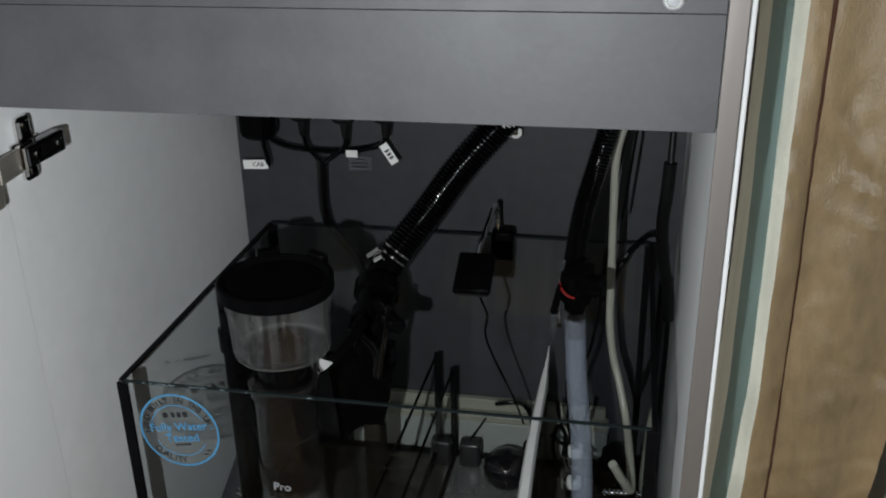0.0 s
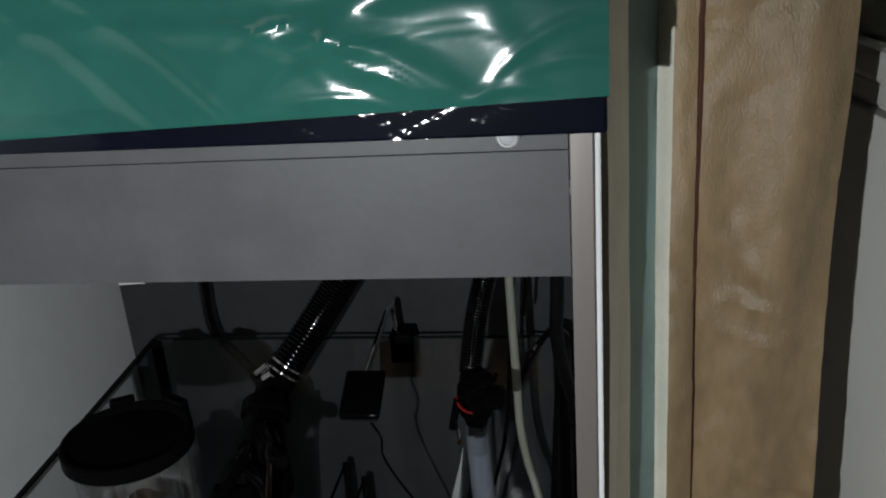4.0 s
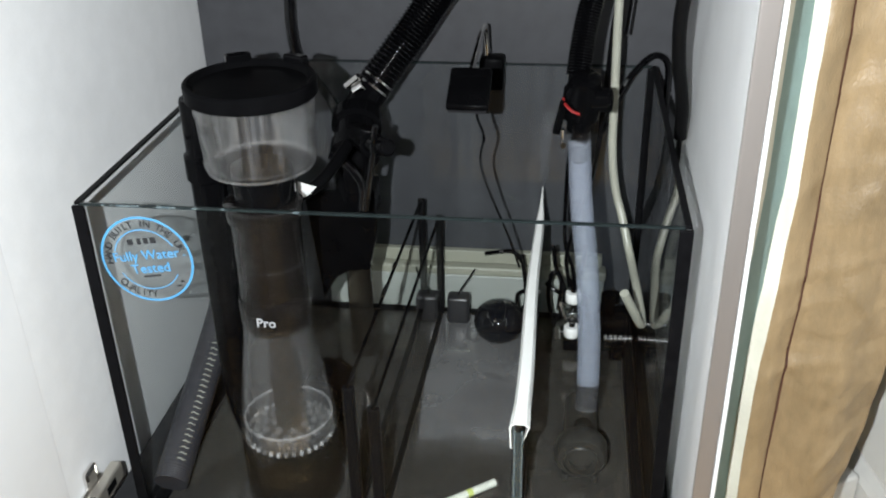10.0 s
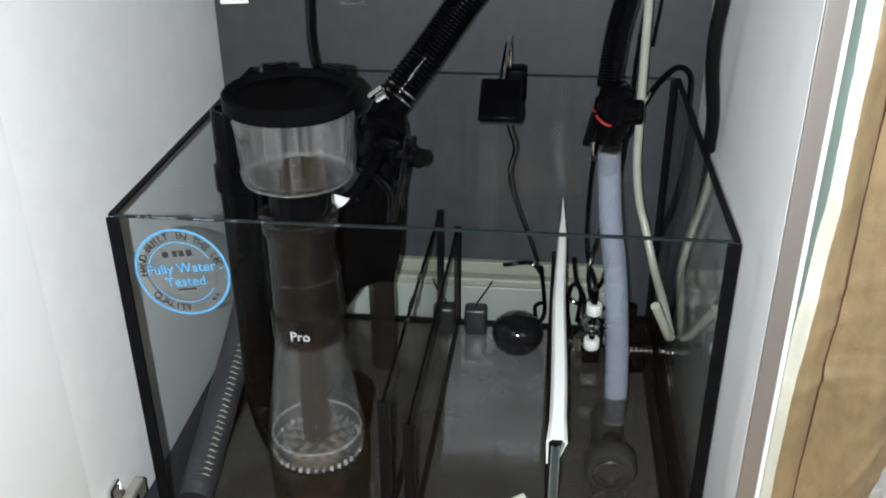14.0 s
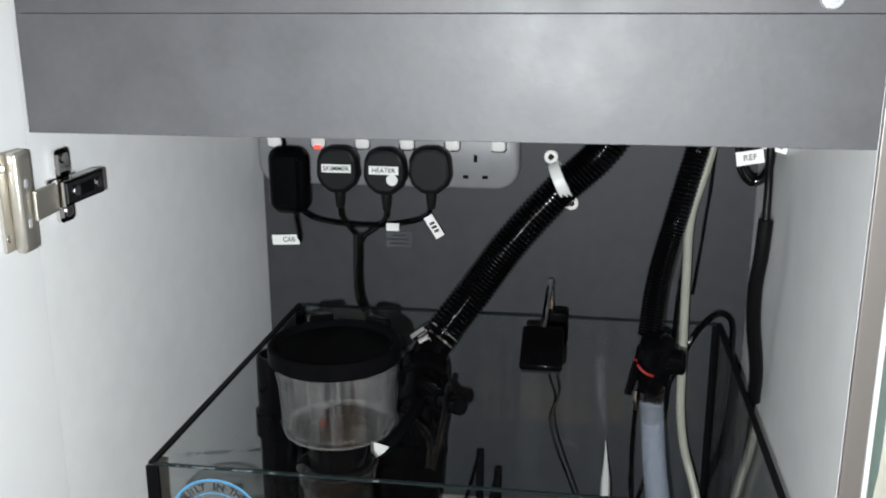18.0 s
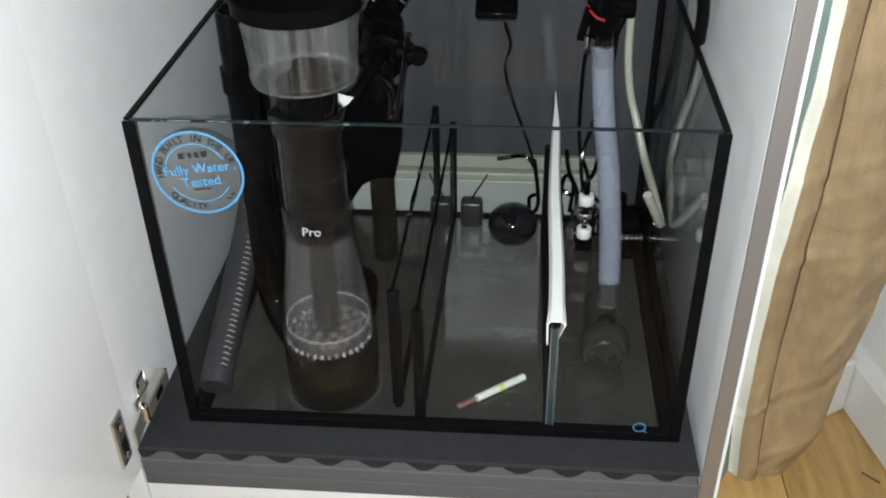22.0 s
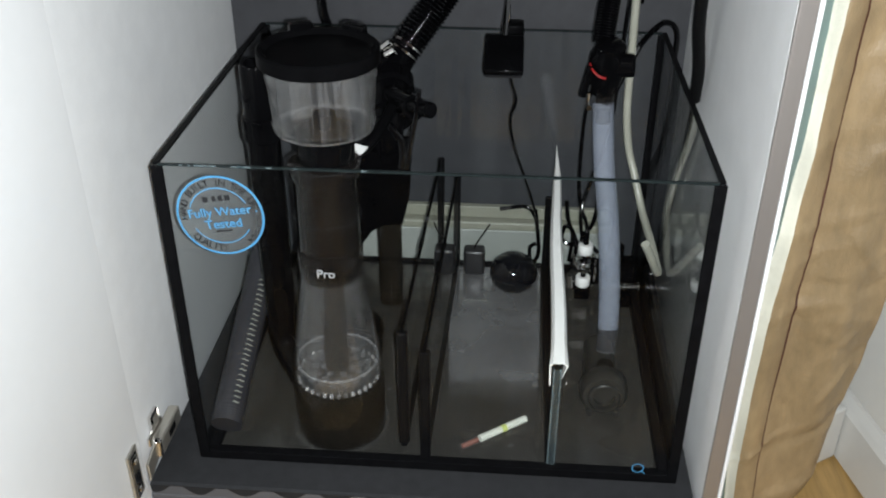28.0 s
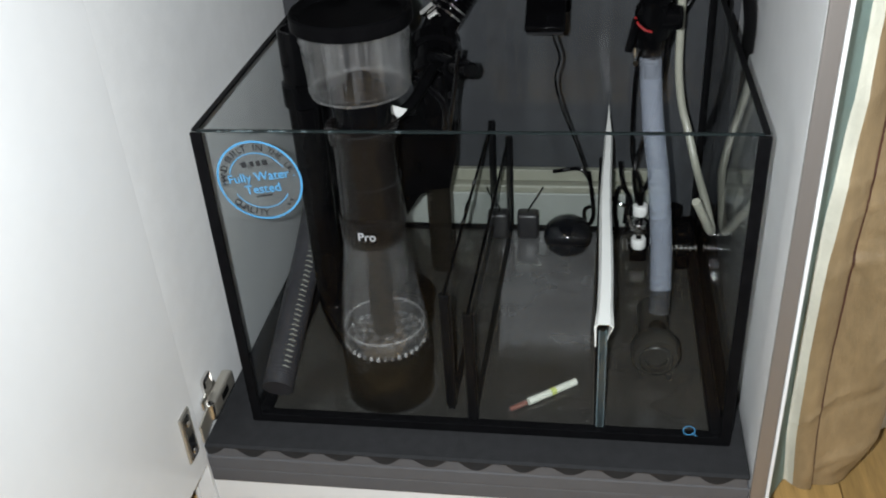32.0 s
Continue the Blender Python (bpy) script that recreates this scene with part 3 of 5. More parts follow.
# white channel that caps the divider and curls open at its near end
bm = bmesh.new()
rings = []
for i in range(41):
    u = i / 40
    y = YF + 0.008 + u * (YB - G - 0.002 - YF - 0.008)
    w = (0.0080 + 0.0018 * max(0, 1 - u * 14)) * (1 - 0.45 * u ** 1.5) * (1.0 if u < 0.82 else 1 - 0.9 * (u - 0.82) / 0.18)
    drop = 0.012 + 0.006 * max(0, 1 - u * 20)
    z = 0.2705 + 0.0525 * u
    prof = [(-w, z - drop), (-w * 0.95, z - 0.002), (-w * 0.6, z + 0.0015), (w * 0.6, z + 0.0015), (w * 0.95, z - 0.002), (w * (1 + 0.15 * max(0, 1 - u * 14)), z - drop)]
    curl = max(0.0, 1 - u * 16)
    prof[0] = (-w * (1 - 0.15 * curl), z - drop - 0.008 * curl)
    prof[-1] = (w * (0.95 - 0.75 * curl), z - drop - 0.004 * curl)
    inner = [(px * 0.82, pz - 0.0012) for px, pz in prof[::-1]]
    rings.append([bm.verts.new((0.4155 + 0.004 * u + px + 0.001 * math.sin(u * 9), y, pz)) for px, pz in prof + inner])
for p, q in zip(rings, rings[1:]):
    for k in range(12):
        bm.faces.new((p[k], p[(k + 1) % 12], q[(k + 1) % 12], q[k]))
bm.faces.new(rings[0])
bm.faces.new(rings[-1][::-1])
bmesh.ops.recalc_face_normals(bm, faces=bm.faces)
tagged(part("edge_cover", bm, M_WPLAS, None, "", True), "white plastic channel along the glass divider edge", "edge cover")

# printed round label on the front pane
STK = Matrix.Translation((0.102, YF - 0.0008, 0.4265)) @ pose(0, 0, 0, 90) @ pose(0, 0, 0, 0, 0, 8)


def ring_print(r0, r1, a0, a1, material, parent, name, squash=1.0):
    b = bmesh.new()
    k = max(8, int(abs(a1 - a0) / 4))
    pa = [b.verts.new((r0 * math.cos(radians(a0 + (a1 - a0) * i / k)), r0 * math.sin(radians(a0 + (a1 - a0) * i / k)), 0)) for i in range(k + 1)]
    pb = [b.verts.new((r1 * math.cos(radians(a0 + (a1 - a0) * i / k)), r1 * math.sin(radians(a0 + (a1 - a0) * i / k)), 0)) for i in range(k + 1)]
    for i in range(k):
        b.faces.new((pa[i], pa[i + 1], pb[i + 1], pb[i]))
    return part(name, moved(b, STK), material, parent)


sticker = ring_print(0.0382, 0.0402, 0, 360, M_BLUE, sump, "printed_label")
part("print_film", moved(lathe([(0, 0), (0.0404, 0), (0.0404, 0.0001), (0, 0.0001)], 40), STK @ pose(0, 0, -0.0003)), M_DECAL, sticker, "faint clear film")
sticker["label"] = "blue round tested label"
ring_print(0.0275, 0.0285, 22, 158, M_BLUE, sticker, "print_arc")
ring_print(0.0275, 0.0285, 202, 325, M_BLUE, sticker, "print_arc")
words("print", "Fully Water", 0.0124, STK @ pose(0.0, 0.004, 0.0002), M_BLUE, sticker)
words("print", "Tested", 0.0126, STK @ pose(0.001, -0.0085, 0.0002), M_BLUE, sticker)
for x, w in ((-0.010, 0.005), (-0.002, 0.0035), (0.004, 0.004), (0.0105, 0.005)):
    part("logo_bar", moved(box(x - w / 2, x + w / 2, 0.0148, 0.0202, 0.0, 0.0002), STK), M_INK, sticker)
for x in (-0.0338, 0.0338):
    part("print_dot", moved(lathe([(0, 0), (0.0009, 0), (0.0009, 0.0002), (0, 0.0002)], 12), STK @ pose(x, 0.0015, 0)), M_BLUE, sticker)
for text, mid, step, flip in (("HAND BUILT IN THE UK", 95, -8.6, 1), ("QUALITY", 240, 8.2, -1)):
    for i, ch in enumerate(text):
        if ch == " ":
            continue
        a = mid + (i - (len(text) - 1) / 2) * step
        m = STK @ pose(0.0333 * math.cos(radians(a)), 0.0333 * math.sin(radians(a)), 0.0002, 0, 0, a - 90 if flip > 0 else a + 90)
        words("print", ch, 0.0088, m, M_INK, sticker)
for i, (x, y, w) in enumerate(((0, -0.0155, 0.016), (0.021, -0.027, 0.004), (0.025, -0.023, 0.004))):
    part("print_bar", moved(box(x - w / 2, x + w / 2, y - 0.0008, y + 0.0008, 0, 0.0002), STK), M_INK, sticker)
# small round maker's mark low on the front pane
STK = Matrix.Translation((0.503, YF - 0.0006, 0.149)) @ pose(0, 0, 0, 90)
mark = ring_print(0.0052, 0.0062, 0, 360, M_BLUE, sump, "maker_mark")
mark["label"] = "small blue ring mark"
part("mark_tail", moved(box(-0.0005, 0.0005, -0.003, 0.003, 0, 0.0002), STK @ pose(0.0055, -0.005, 0, 0, 0, 50)), M_BLUE, mark)

# ---- tank above ----
tank = thing("wrapped_aquarium", "aquarium wrapped in shiny teal plastic sheet above the cabinet", "aquarium")
part("base_trim", box(XL - 0.015, XO + 0.003, -0.030, 0.50, TOP + 0.001, TOP + 0.0255, 0.002), M_TRIM, tank, "glossy black bottom trim")
M_TEAL = mat("teal_plastic_sheet", (0.022, 0.115, 0.094), 0.15, vary=0.25, scale=5, bump=0.05, bscale=40, spec=0.6)


def crease(x, z):
    """How far the loose sheet stands off the tank."""
    d = 0.0
    for k, (cx, cz, ang, ln, wd, h) in enumerate(CREASES):
        u = (x - cx) * math.cos(ang) + (z - cz) * math.sin(ang)
        v = -(x - cx) * math.sin(ang) + (z - cz) * math.cos(ang) + 0.25 * u * u / ln
        d += h * math.exp(-(v / wd) ** 2) * math.exp(-(u / ln) ** 2)
    return d + 0.004 * noise.noise(Vector((x * 6, z * 7, 2.0))) + 0.0006 * noise.noise(Vector((x * 18, z * 20, 5.0)))


rnd = random.Random(5)
CREASES = [(rnd.uniform(-0.05, 0.62), rnd.uniform(0.87, 1.2), -rnd.uniform(0.15, 0.75), rnd.uniform(0.08, 0.22), rnd.uniform(0.004, 0.012), rnd.uniform(0.001, 0.0034)) for k in range(20)]
CREASES += [(rnd.uniform(0.36, 0.58), rnd.uniform(0.862, 0.92), rnd.uniform(-0.6, 0.5), rnd.uniform(0.015, 0.045), rnd.uniform(0.002, 0.004), rnd.uniform(0.0005, 0.0016)) for k in range(16)]
CREASES += [(0.50, 0.935, 0.12, 0.07, 0.010, 0.004), (0.44, 0.905, -0.3, 0.10, 0.008, 0.003)]
bm = bmesh.new()
nx, nz = 230, 90
grid = []
for j in range(nz + 1):
    row = []
    for i in range(nx + 1):
        x = XL - 0.016 + (XO + 0.004 - XL + 0.016) * i / nx
        low = TOP + 0.003 + 0.019 * max(0.0, min(1.0, (x + 0.01) / 0.59))
        z = low + (1.30 - low) * (j / nz) ** 1.6
        row.append(bm.verts.new((x, -0.0325 - max(-0.0012, crease(x, z)) * min(1, 0.25 + j / 12), z)))
    grid.append(row)
for j in range(nz):
    for i in range(nx):
        bm.faces.new((grid[j][i], grid[j][i + 1], grid[j + 1][i + 1], grid[j + 1][i]))
part("front_sheet", bm, M_TEAL, tank, "creased shiny teal plastic sheet", True)
part("glass_body", box(XL - 0.013, XO + 0.001, -0.027, 0.498, TOP + 0.0265, 1.33, 0.003), mat("dark_tank_side", (0.02, 0.05, 0.05), 0.2), tank, "dark tank side behind the sheet")
# clear film over the trim with small wrinkles that catch the light
M_WRAP = glass("cling_film", (0.96, 0.97, 0.98), 0.05, 1.4, 1.0)
bm = bmesh.new()
grid = []
for j in range(13):
    row = []
    for i in range(461):
        x = XL - 0.014 + (XO + 0.004 - XL + 0.014) * i / 460
        z = TOP + 0.0018 + 0.0245 * j / 12
        lively = 0.35 + 0.65 * max(0.0, min(1.0, (x - 0.22) / 0.15))
        d = lively * (0.0013 * abs(noise.noise(Vector((x * 75 + z * 160, z * 60, 7.0)))) + 0.0016 * abs(noise.noise(Vector((x * 30 - z * 70, z * 25, 3.0)))))
        row.append(bm.verts.new((x, -0.0314 - max(0, d), z)))
    grid.append(row)
for j in range(12):
    for i in range(460):
        bm.faces.new((grid[j][i], grid[j][i + 1], grid[j + 1][i + 1], grid[j + 1][i]))
part("film", bm, M_WRAP, tank, "wrinkled clear film over the trim", True)

# ---- curtain ----
M_TAN = mat("tan_linen", (0.245, 0.172, 0.092), 0.46, vary=0.36, scale=14, bump=0.4, bscale=640, stretch=(1, 1, 0.4))
M_CRM = mat("cream_linen", (0.60, 0.58, 0.49), 0.75, vary=0.10, scale=20, bump=0.3, bscale=420)
M_TEALC = mat("teal_linen", (0.165, 0.235, 0.222), 0.7, vary=0.14, scale=18, bump=0.3, bscale=420)
M_BRN = mat("brown_stitch", (0.085, 0.034, 0.02), 0.6, vary=0.2, scale=60)
curtain = thing("striped_curtain", "floor-length tan linen curtain with cream, teal and brown stripes", "curtain")
# heights, then for each stripe edge its x at those heights
LEVELS = (0.0, 0.10, 0.27, 0.50, 0.85)
EDGES = (
    (0.5840, 0.5840, 0.5840, 0.5840, 0.5840),
    (0.5885, 0.5875, 0.5870, 0.5890, 0.5920),
    (0.6010, 0.5965, 0.5955, 0.6000, 0.6010),
    (0.6205, 0.6155, 0.6145, 0.6200, 0.6225),
    (0.6302, 0.6252, 0.6239, 0.6292, 0.6320),
    (0.6508, 0.6463, 0.6455, 0.6498, 0.6470),
    (0.6531, 0.6486, 0.6478, 0.6521, 0.6493),
    (0.6890, 0.7110, 0.7310, 0.7440, 0.7450),
)
rnd = random.Random(21)
DENTS = [(rnd.uniform(0.63, 0.75), rnd.uniform(0.03, 1.0), rnd.choice((1, 1, -1)) * rnd.uniform(0.1, 1.1), rnd.uniform(0.02, 0.06), rnd.uniform(0.0025, 0.008), rnd.choice((-1, 1)) * rnd.uniform(0.0010, 0.0034)) for k in range(56)]


def edge_x(row, z):
    for i in range(4):
        if z <= LEVELS[i + 1]:
            f = max(0.0, (z - LEVELS[i]) / (LEVELS[i + 1] - LEVELS[i]))
            f = f * f * (3 - 2 * f)
            return row[i] * (1 - f) + row[i + 1] * f
    return row[4]


def cloth(u, z):
    """The curtain's face: u runs over the stripe edges from 0 to 7."""
    k = min(int(u), 6)
    f = u - k
    x = edge_x(EDGES[k], z) * (1 - f) + edge_x(EDGES[k + 1], z) * f
    x += 0.0012 * math.sin(z * 11 + 0.6 * u) + 0.0012 * noise.noise(Vector((u * 0.5, z * 9.0, 9.0)))
    y = 0.108 + 0.004 * math.sin(u * 2.3 + 0.6 + z * 1.4) + 0.0035 * math.sin(x * 95 + 2.2 * math.sin(z * 4.1)) + 0.006 * noise.noise(Vector((x * 14, z * 4.0, 1.0))) + 0.0026 * noise.noise(Vector((x * 50, z * 17.0, 4.0))) + 0.0007 * noise.noise(Vector((x * 110, z * 70.0, 6.0)))
    for cx, cz, ang, ln, wd, h in DENTS:
        du = (x - cx) * math.cos(ang) + (z - cz) * math.sin(ang)
        dv = (z - cz) * math.cos(ang) - (x - cx) * math.sin(ang)
        if abs(dv) < 3 * wd:
            y += h * math.exp(-(dv / wd) ** 2 - (du / ln) ** 2)
    if u < 3:
        y -= (3 - u) * 0.028
    if u > 6.4:
        y += ((u - 6.4) / 0.6) ** 2 * (0.004 + 0.03 * max(0.0, 0.40 - z))
    return max(x, 0.5835), y, z


def strip(name, u0, u1, material, label="", proud=0.0, parent=curtain):
    bm = bmesh.new()
    nu, nz = (26 if material is M_TAN else 5), 300
    front, back = [], []
    for j in range(nz + 1):
        z = 0.012 + 1.6 * (j / nz) ** 1.25
        for rows, d in ((front, -proud), (back, 0.0022)):
            rows.append([bm.verts.new((p[0], p[1] + d, p[2])) for p in (cloth(u0 + (u1 - u0) * i / nu, z) for i in range(nu + 1))])
    for j in range(nz):
        for i in range(nu):
            bm.faces.new((front[j][i], front[j][i + 1], front[j + 1][i + 1], front[j + 1][i]))
            bm.faces.new((back[j][i], back[j + 1][i], back[j + 1][i + 1], back[j][i + 1]))
        bm.faces.new((front[j][0], front[j + 1][0], back[j + 1][0], back[j][0]))
        bm.faces.new((front[j][nu], back[j][nu], back[j + 1][nu], front[j + 1][nu]))
    return part(name, bm, material, parent, label, True)


strip("side_fold", 0, 1, M_CRM, "cream linen fold")
strip("stripe", 1, 2, M_CRM, "cream stripe")
strip("stripe", 2, 3, M_TEALC, "dusty teal stripe")
strip("stripe", 3, 4, M_CRM, "cream stripe")
strip("panel", 4, 5, M_TAN, "tan linen panel")
strip("seam", 5, 6, M_BRN, "dark brown woven line", 0.0008)
strip("panel", 6, 7, M_TAN, "tan linen panel")
struct("trim_return", moved(box(-0.070, -0.0005, 0.001, 0.030, 0.0, 0.080, 0.003), pose(0.785, 0.235, 0, 0, 0, 32)), M_SKIRT, "white painted skirting return behind the curtain", "skirting board")

# ---- protein skimmer ----
SX, SY = 0.187, 0.098
skimmer = thing("protein_skimmer", "clear acrylic protein skimmer with black lid standing in the sump", "protein skimmer")
ZB = Z0 + G
part("base", lathe([(0, 0), (0.0475, 0), (0.048, 0.002), (0.048, 0.064), (0.0455, 0.069), (0.0, 0.069)], 48, (SX, SY, ZB + 0.0005)), M_BROWN, skimmer, "brown tinted base chamber", True)
part("body", lathe([(0.0462, 0.208), (0.0470, 0.212), (0.0462, 0.230), (0.0405, 0.27), (0.0335, 0.315), (0.0305, 0.338), (0.029, 0.338), (0.032, 0.315), (0.039, 0.27), (0.0446, 0.230), (0.0452, 0.212)], 48, (SX, SY, 0)), M_CLEAR, skimmer, "clear cone body", True)
part("riser", rod((SX - 0.002, SY + 0.004, 0.214), (SX - 0.002, SY + 0.004, 0.333), 0.0125, 24), M_BROWN, skimmer, "brown inner riser pipe", True)
bp_ = part("bubble_plate", lathe([(0, 0.2085), (0.040, 0.2085), (0.0430, 0.2105), (0.0430, 0.2255), (0.0412, 0.2255), (0.0402, 0.2130), (0, 0.2130)], 48, (SX, SY, 0)), M_CLEAR, skimmer, "clear perforated bubble plate", True)
for r, k in ((0.015, 6), (0.0235, 11), (0.032, 16)):
    for i in range(k):
        a = 2 * math.pi * (i + 0.5 * (k % 2)) / k
        part("nozzle", lathe([(0.0042, 0), (0.0040, 0.0018), (0.0026, 0.0032), (0, 0.0036)], 10, (SX + r * math.cos(a), SY + r * math.sin(a), 0.2130)), M_BEAD, bp_, "", True)
rnd = random.Random(12)
for i in range(36):
    a = 2 * math.pi * i / 36
    # brighter teeth are commoner in front, imitating where the sparkles fall
    part("rim_tooth", box(SX + 0.0425 * math.cos(a) - 0.0020, SX + 0.0425 * math.cos(a) + 0.0020, SY + 0.0425 * math.sin(a) - 0.0020, SY + 0.0425 * math.sin(a) + 0.0020, 0.2060, 0.2104, 0.0006, 1), M_TOOTH if rnd.random() < 0.45 - 0.4 * math.sin(a) else M_BEAD, bp_)
part("rim_ring", lathe([(0.0410, 0.2257), (0.0410, 0.2270), (0.0433, 0.2270), (0.0433, 0.2257)], 48, (SX, SY, 0)), M_TOOTH, bp_, "", True)
part("foot_ring", lathe([(0.0485, 0.0), (0.0525, 0.001), (0.0525, 0.003), (0.0485, 0.004)], 48, (SX, SY, ZB + 0.0003)), M_CLEAR, skimmer, "clear foot ring", True)
part("collar", lathe([(0.0318, 0.334), (0.0325, 0.336), (0.0325, 0.362), (0.0318, 0.364), (0.029, 0.364), (0.029, 0.334)], 48, (SX, SY, 0)), M_SMOKE, skimmer, "dark union collar", True)
part("neck", lathe([(0.0300, 0.364), (0.0305, 0.366), (0.0305, 0.440), (0.0335, 0.444), (0.0335, 0.456), (0.028, 0.460), (0.0265, 0.460), (0.0265, 0.366)], 48, (SX, SY, 0)), M_SMOKE, skimmer, "smoky neck tube", True)
part("cup_stem", lathe([(0.026, 0.4600), (0.0268, 0.4620), (0.0268, 0.4910), (0.020, 0.4930), (0.0, 0.4930)], 40, (SX + 0.0025, SY, -0.002)), M_BLACK, skimmer, "black cup stem", True)
part("cup_tube", lathe([(0.011, 0.4910), (0.011, 0.5060), (0.009, 0.5060), (0.009, 0.4910)], 28, (SX + 0.0025, SY, -0.002)), M_BLACK, skimmer, "smoky inner cup tube", True)
part("cup", lathe([(0.0, 0.4910), (0.038, 0.4910), (0.0445, 0.4940), (0.0465, 0.5000), (0.0502, 0.5600), (0.0484, 0.5600), (0.0445, 0.5010), (0.042, 0.4965), (0.0, 0.4945)], 56, (SX + 0.0025, SY, -0.003)), M_CUP, skimmer, "clear collection cup", True)
part("cup_rim", lathe([(0.0425, 0.4925), (0.0452, 0.4938), (0.0462, 0.4965), (0.0445, 0.4962)], 56, (SX + 0.0025, SY, -0.003)), M_GLINT, skimmer, "bright lower cup rim", True)
# thin clear rings added so that cup and neck catch glints
for r, z in ((0.0500, 0.5530), (0.0493, 0.5440), (0.0466, 0.5005), (0.0450, 0.4945), (0.0338, 0.4560), (0.0322, 0.4000)):
    part("glint_ring", lathe([(r - 0.0004, z - 0.0008), (r + 0.0004, z - 0.0006), (r + 0.0008, z), (r + 0.0004, z + 0.0006), (r - 0.0004, z + 0.0008)], 56, (SX + (0.0025 if z > 0.47 else 0.0), SY, -0.003 if z > 0.47 else 0.0)), M_CLEAR, skimmer, "thin clear ring added to catch a glint", True)
lid = part("lid", lathe([(0.0, 0.5650), (0.046, 0.5650), (0.0505, 0.5695), (0.0530, 0.5695), (0.0545, 0.5680), (0.0545, 0.5565), (0.0535, 0.5555), (0.0505, 0.5555), (0.0505, 0.5615), (0.0, 0.5620)], 56, (SX + 0.0015, SY, -0.003)), M_MATT, skimmer, "black dished lid", True)
for a in (62, 118):
    part("lid_tab", moved(box(-0.011, 0.011, -0.004, 0.006, 0.553, 0.572, 0.002), pose(SX + 0.0015 + 0.053 * math.cos(radians(a)), SY + 0.053 * math.sin(radians(a)), 0, 0, 0, a - 90)), M_BLACK, lid)
words("print", "Pro", 0.0125, Matrix.Translation((SX + 0.001, SY - 0.0332, 0.351)) @ pose(0, 0, 0, 90), M_GPLAS, skimmer)
# outlet pipe and its branch behind the cup
part("outlet_pipe", lathe([(0.0, 0.235), (0.0165, 0.235), (0.0165, 0.445), (0.0195, 0.447), (0.0195, 0.470), (0.0165, 0.472), (0.0165, 0.522), (0.0155, 0.5245), (0.0125, 0.5245), (0.0125, 0.50), (0, 0.50)], 36, (0.112, 0.165, 0)), M_BLACK, skimmer, "black outlet riser pipe", True)
part("elbow", tube([(0.112, 0.165, 0.25), (0.115, 0.16, 0.20), (0.14, 0.13, 0.175), (0.165, 0.11, 0.172)], 0.016, 24, 16), M_BLACK, skimmer, "black elbow", True)
part("pump_body", lathe([(0, 0), (0.026, 0), (0.028, 0.003), (0.028, 0.045), (0.022, 0.05), (0.0, 0.05)], 32, (0.190, 0.185, ZB + 0.036), pose(0, 0, 0, -90, 0, 0)), M_BLACK, skimmer, "black feed pump", True)
part("pump_foot", box(0.165, 0.215, 0.185, 0.235, ZB + 0.0005, ZB + 0.012, 0.002), M_BLACK, skimmer)
# ribbed drain sleeve lying along the side pane
glint_rib = thing("ribbed_hose", "dark ribbed hose with painted rib highlights lying along the side pane", "hose")
RUN = [(0.074, 0.275, 0.272), (0.0725, 0.235, 0.242), (0.0700, 0.16, 0.202), (0.0685, 0.085, 0.166), (0.0685, 0.062, 0.1560)]
part("hose_wall", tube(RUN, 0.0168, 40, 24, 34, 0.0003), M_LILAC, glint_rib, "", True)
fine = curve_points(RUN[1:], 400)
marks, gone = [fine[0]], 0.0
for p, q in zip(fine, fine[1:]):
    gone += (q - p).length
    if gone > 0.0061:
        marks.append(q)
        gone = 0.0
OUT = Vector((0.50, -0.70, 0.50))
# pale dashes on one side only, painted for the highlights on the ribs
for q, nxt in zip(marks[2:-3], marks[3:]):
    ax = (nxt - q).normalized()
    nrm = (OUT - ax * ax.dot(OUT)).normalized()
    lat = ax.cross(nrm)
    zig = [q + nrm * (0.0170 - 0.9 * abs(k) ** 2 * 0.0014) + lat * k * 0.0040 + ax * (0.0007 if i % 2 else -0.0003) for i, k in enumerate((-1, -0.35, 0.35, 1))]
    part("glint_rib", tube(zig, 0.00060, 10, 6), M_AIR, glint_rib, "", True)

# ---- drain hose, clip, clamp, valve ----
drain = thing("drain_hose", "black ribbed drain hose clipped to the back board", "hose")
part("hose_wall", tube([(0.445, 0.452, 0.735), (0.402, 0.450, 0.668), (0.353, 0.447, 0.620), (0.304, 0.430, 0.565), (0.268, 0.410, 0.516), (0.227, 0.378, 0.463)], 0.0206, 40, 44, 70, 0.0023), M_HOSE, drain, "", True)
way = Vector((0.041, 0.032, 0.053)).normalized()
c0 = Vector((0.231, 0.381, 0.468))
turn = along((0, 0, 0), way)
for k in (-0.0045, 0.0045):
    part("hose_clamp", lathe([(0.0206, k - 0.001), (0.0214, k - 0.001), (0.0214, k + 0.001), (0.0206, k + 0.001)], 36, c0, turn), M_CHROME, drain, "thin steel wire clamp", True)
part("clamp_screw", rod(c0 + Vector((-0.030, -0.012, 0.000)), c0 + Vector((-0.013, -0.016, 0.014)), 0.0048, 14, 0.001), M_CHROME, drain, "steel clamp screw", True)
part("clamp_screw", rod(c0 + Vector((-0.020, -0.018, -0.004)), c0 + Vector((-0.008, -0.018, 0.004)), 0.0062, 14, 0.001), M_CHROME, drain, "steel clamp housing", True)
clip = thing("hose_clip", "white plastic saddle clip screwed over the drain hose", "hose clip")
mid = Vector((0.358, 0.4470, 0.6345))
wy = Vector((0.906, 0.0, 0.42)).normalized()
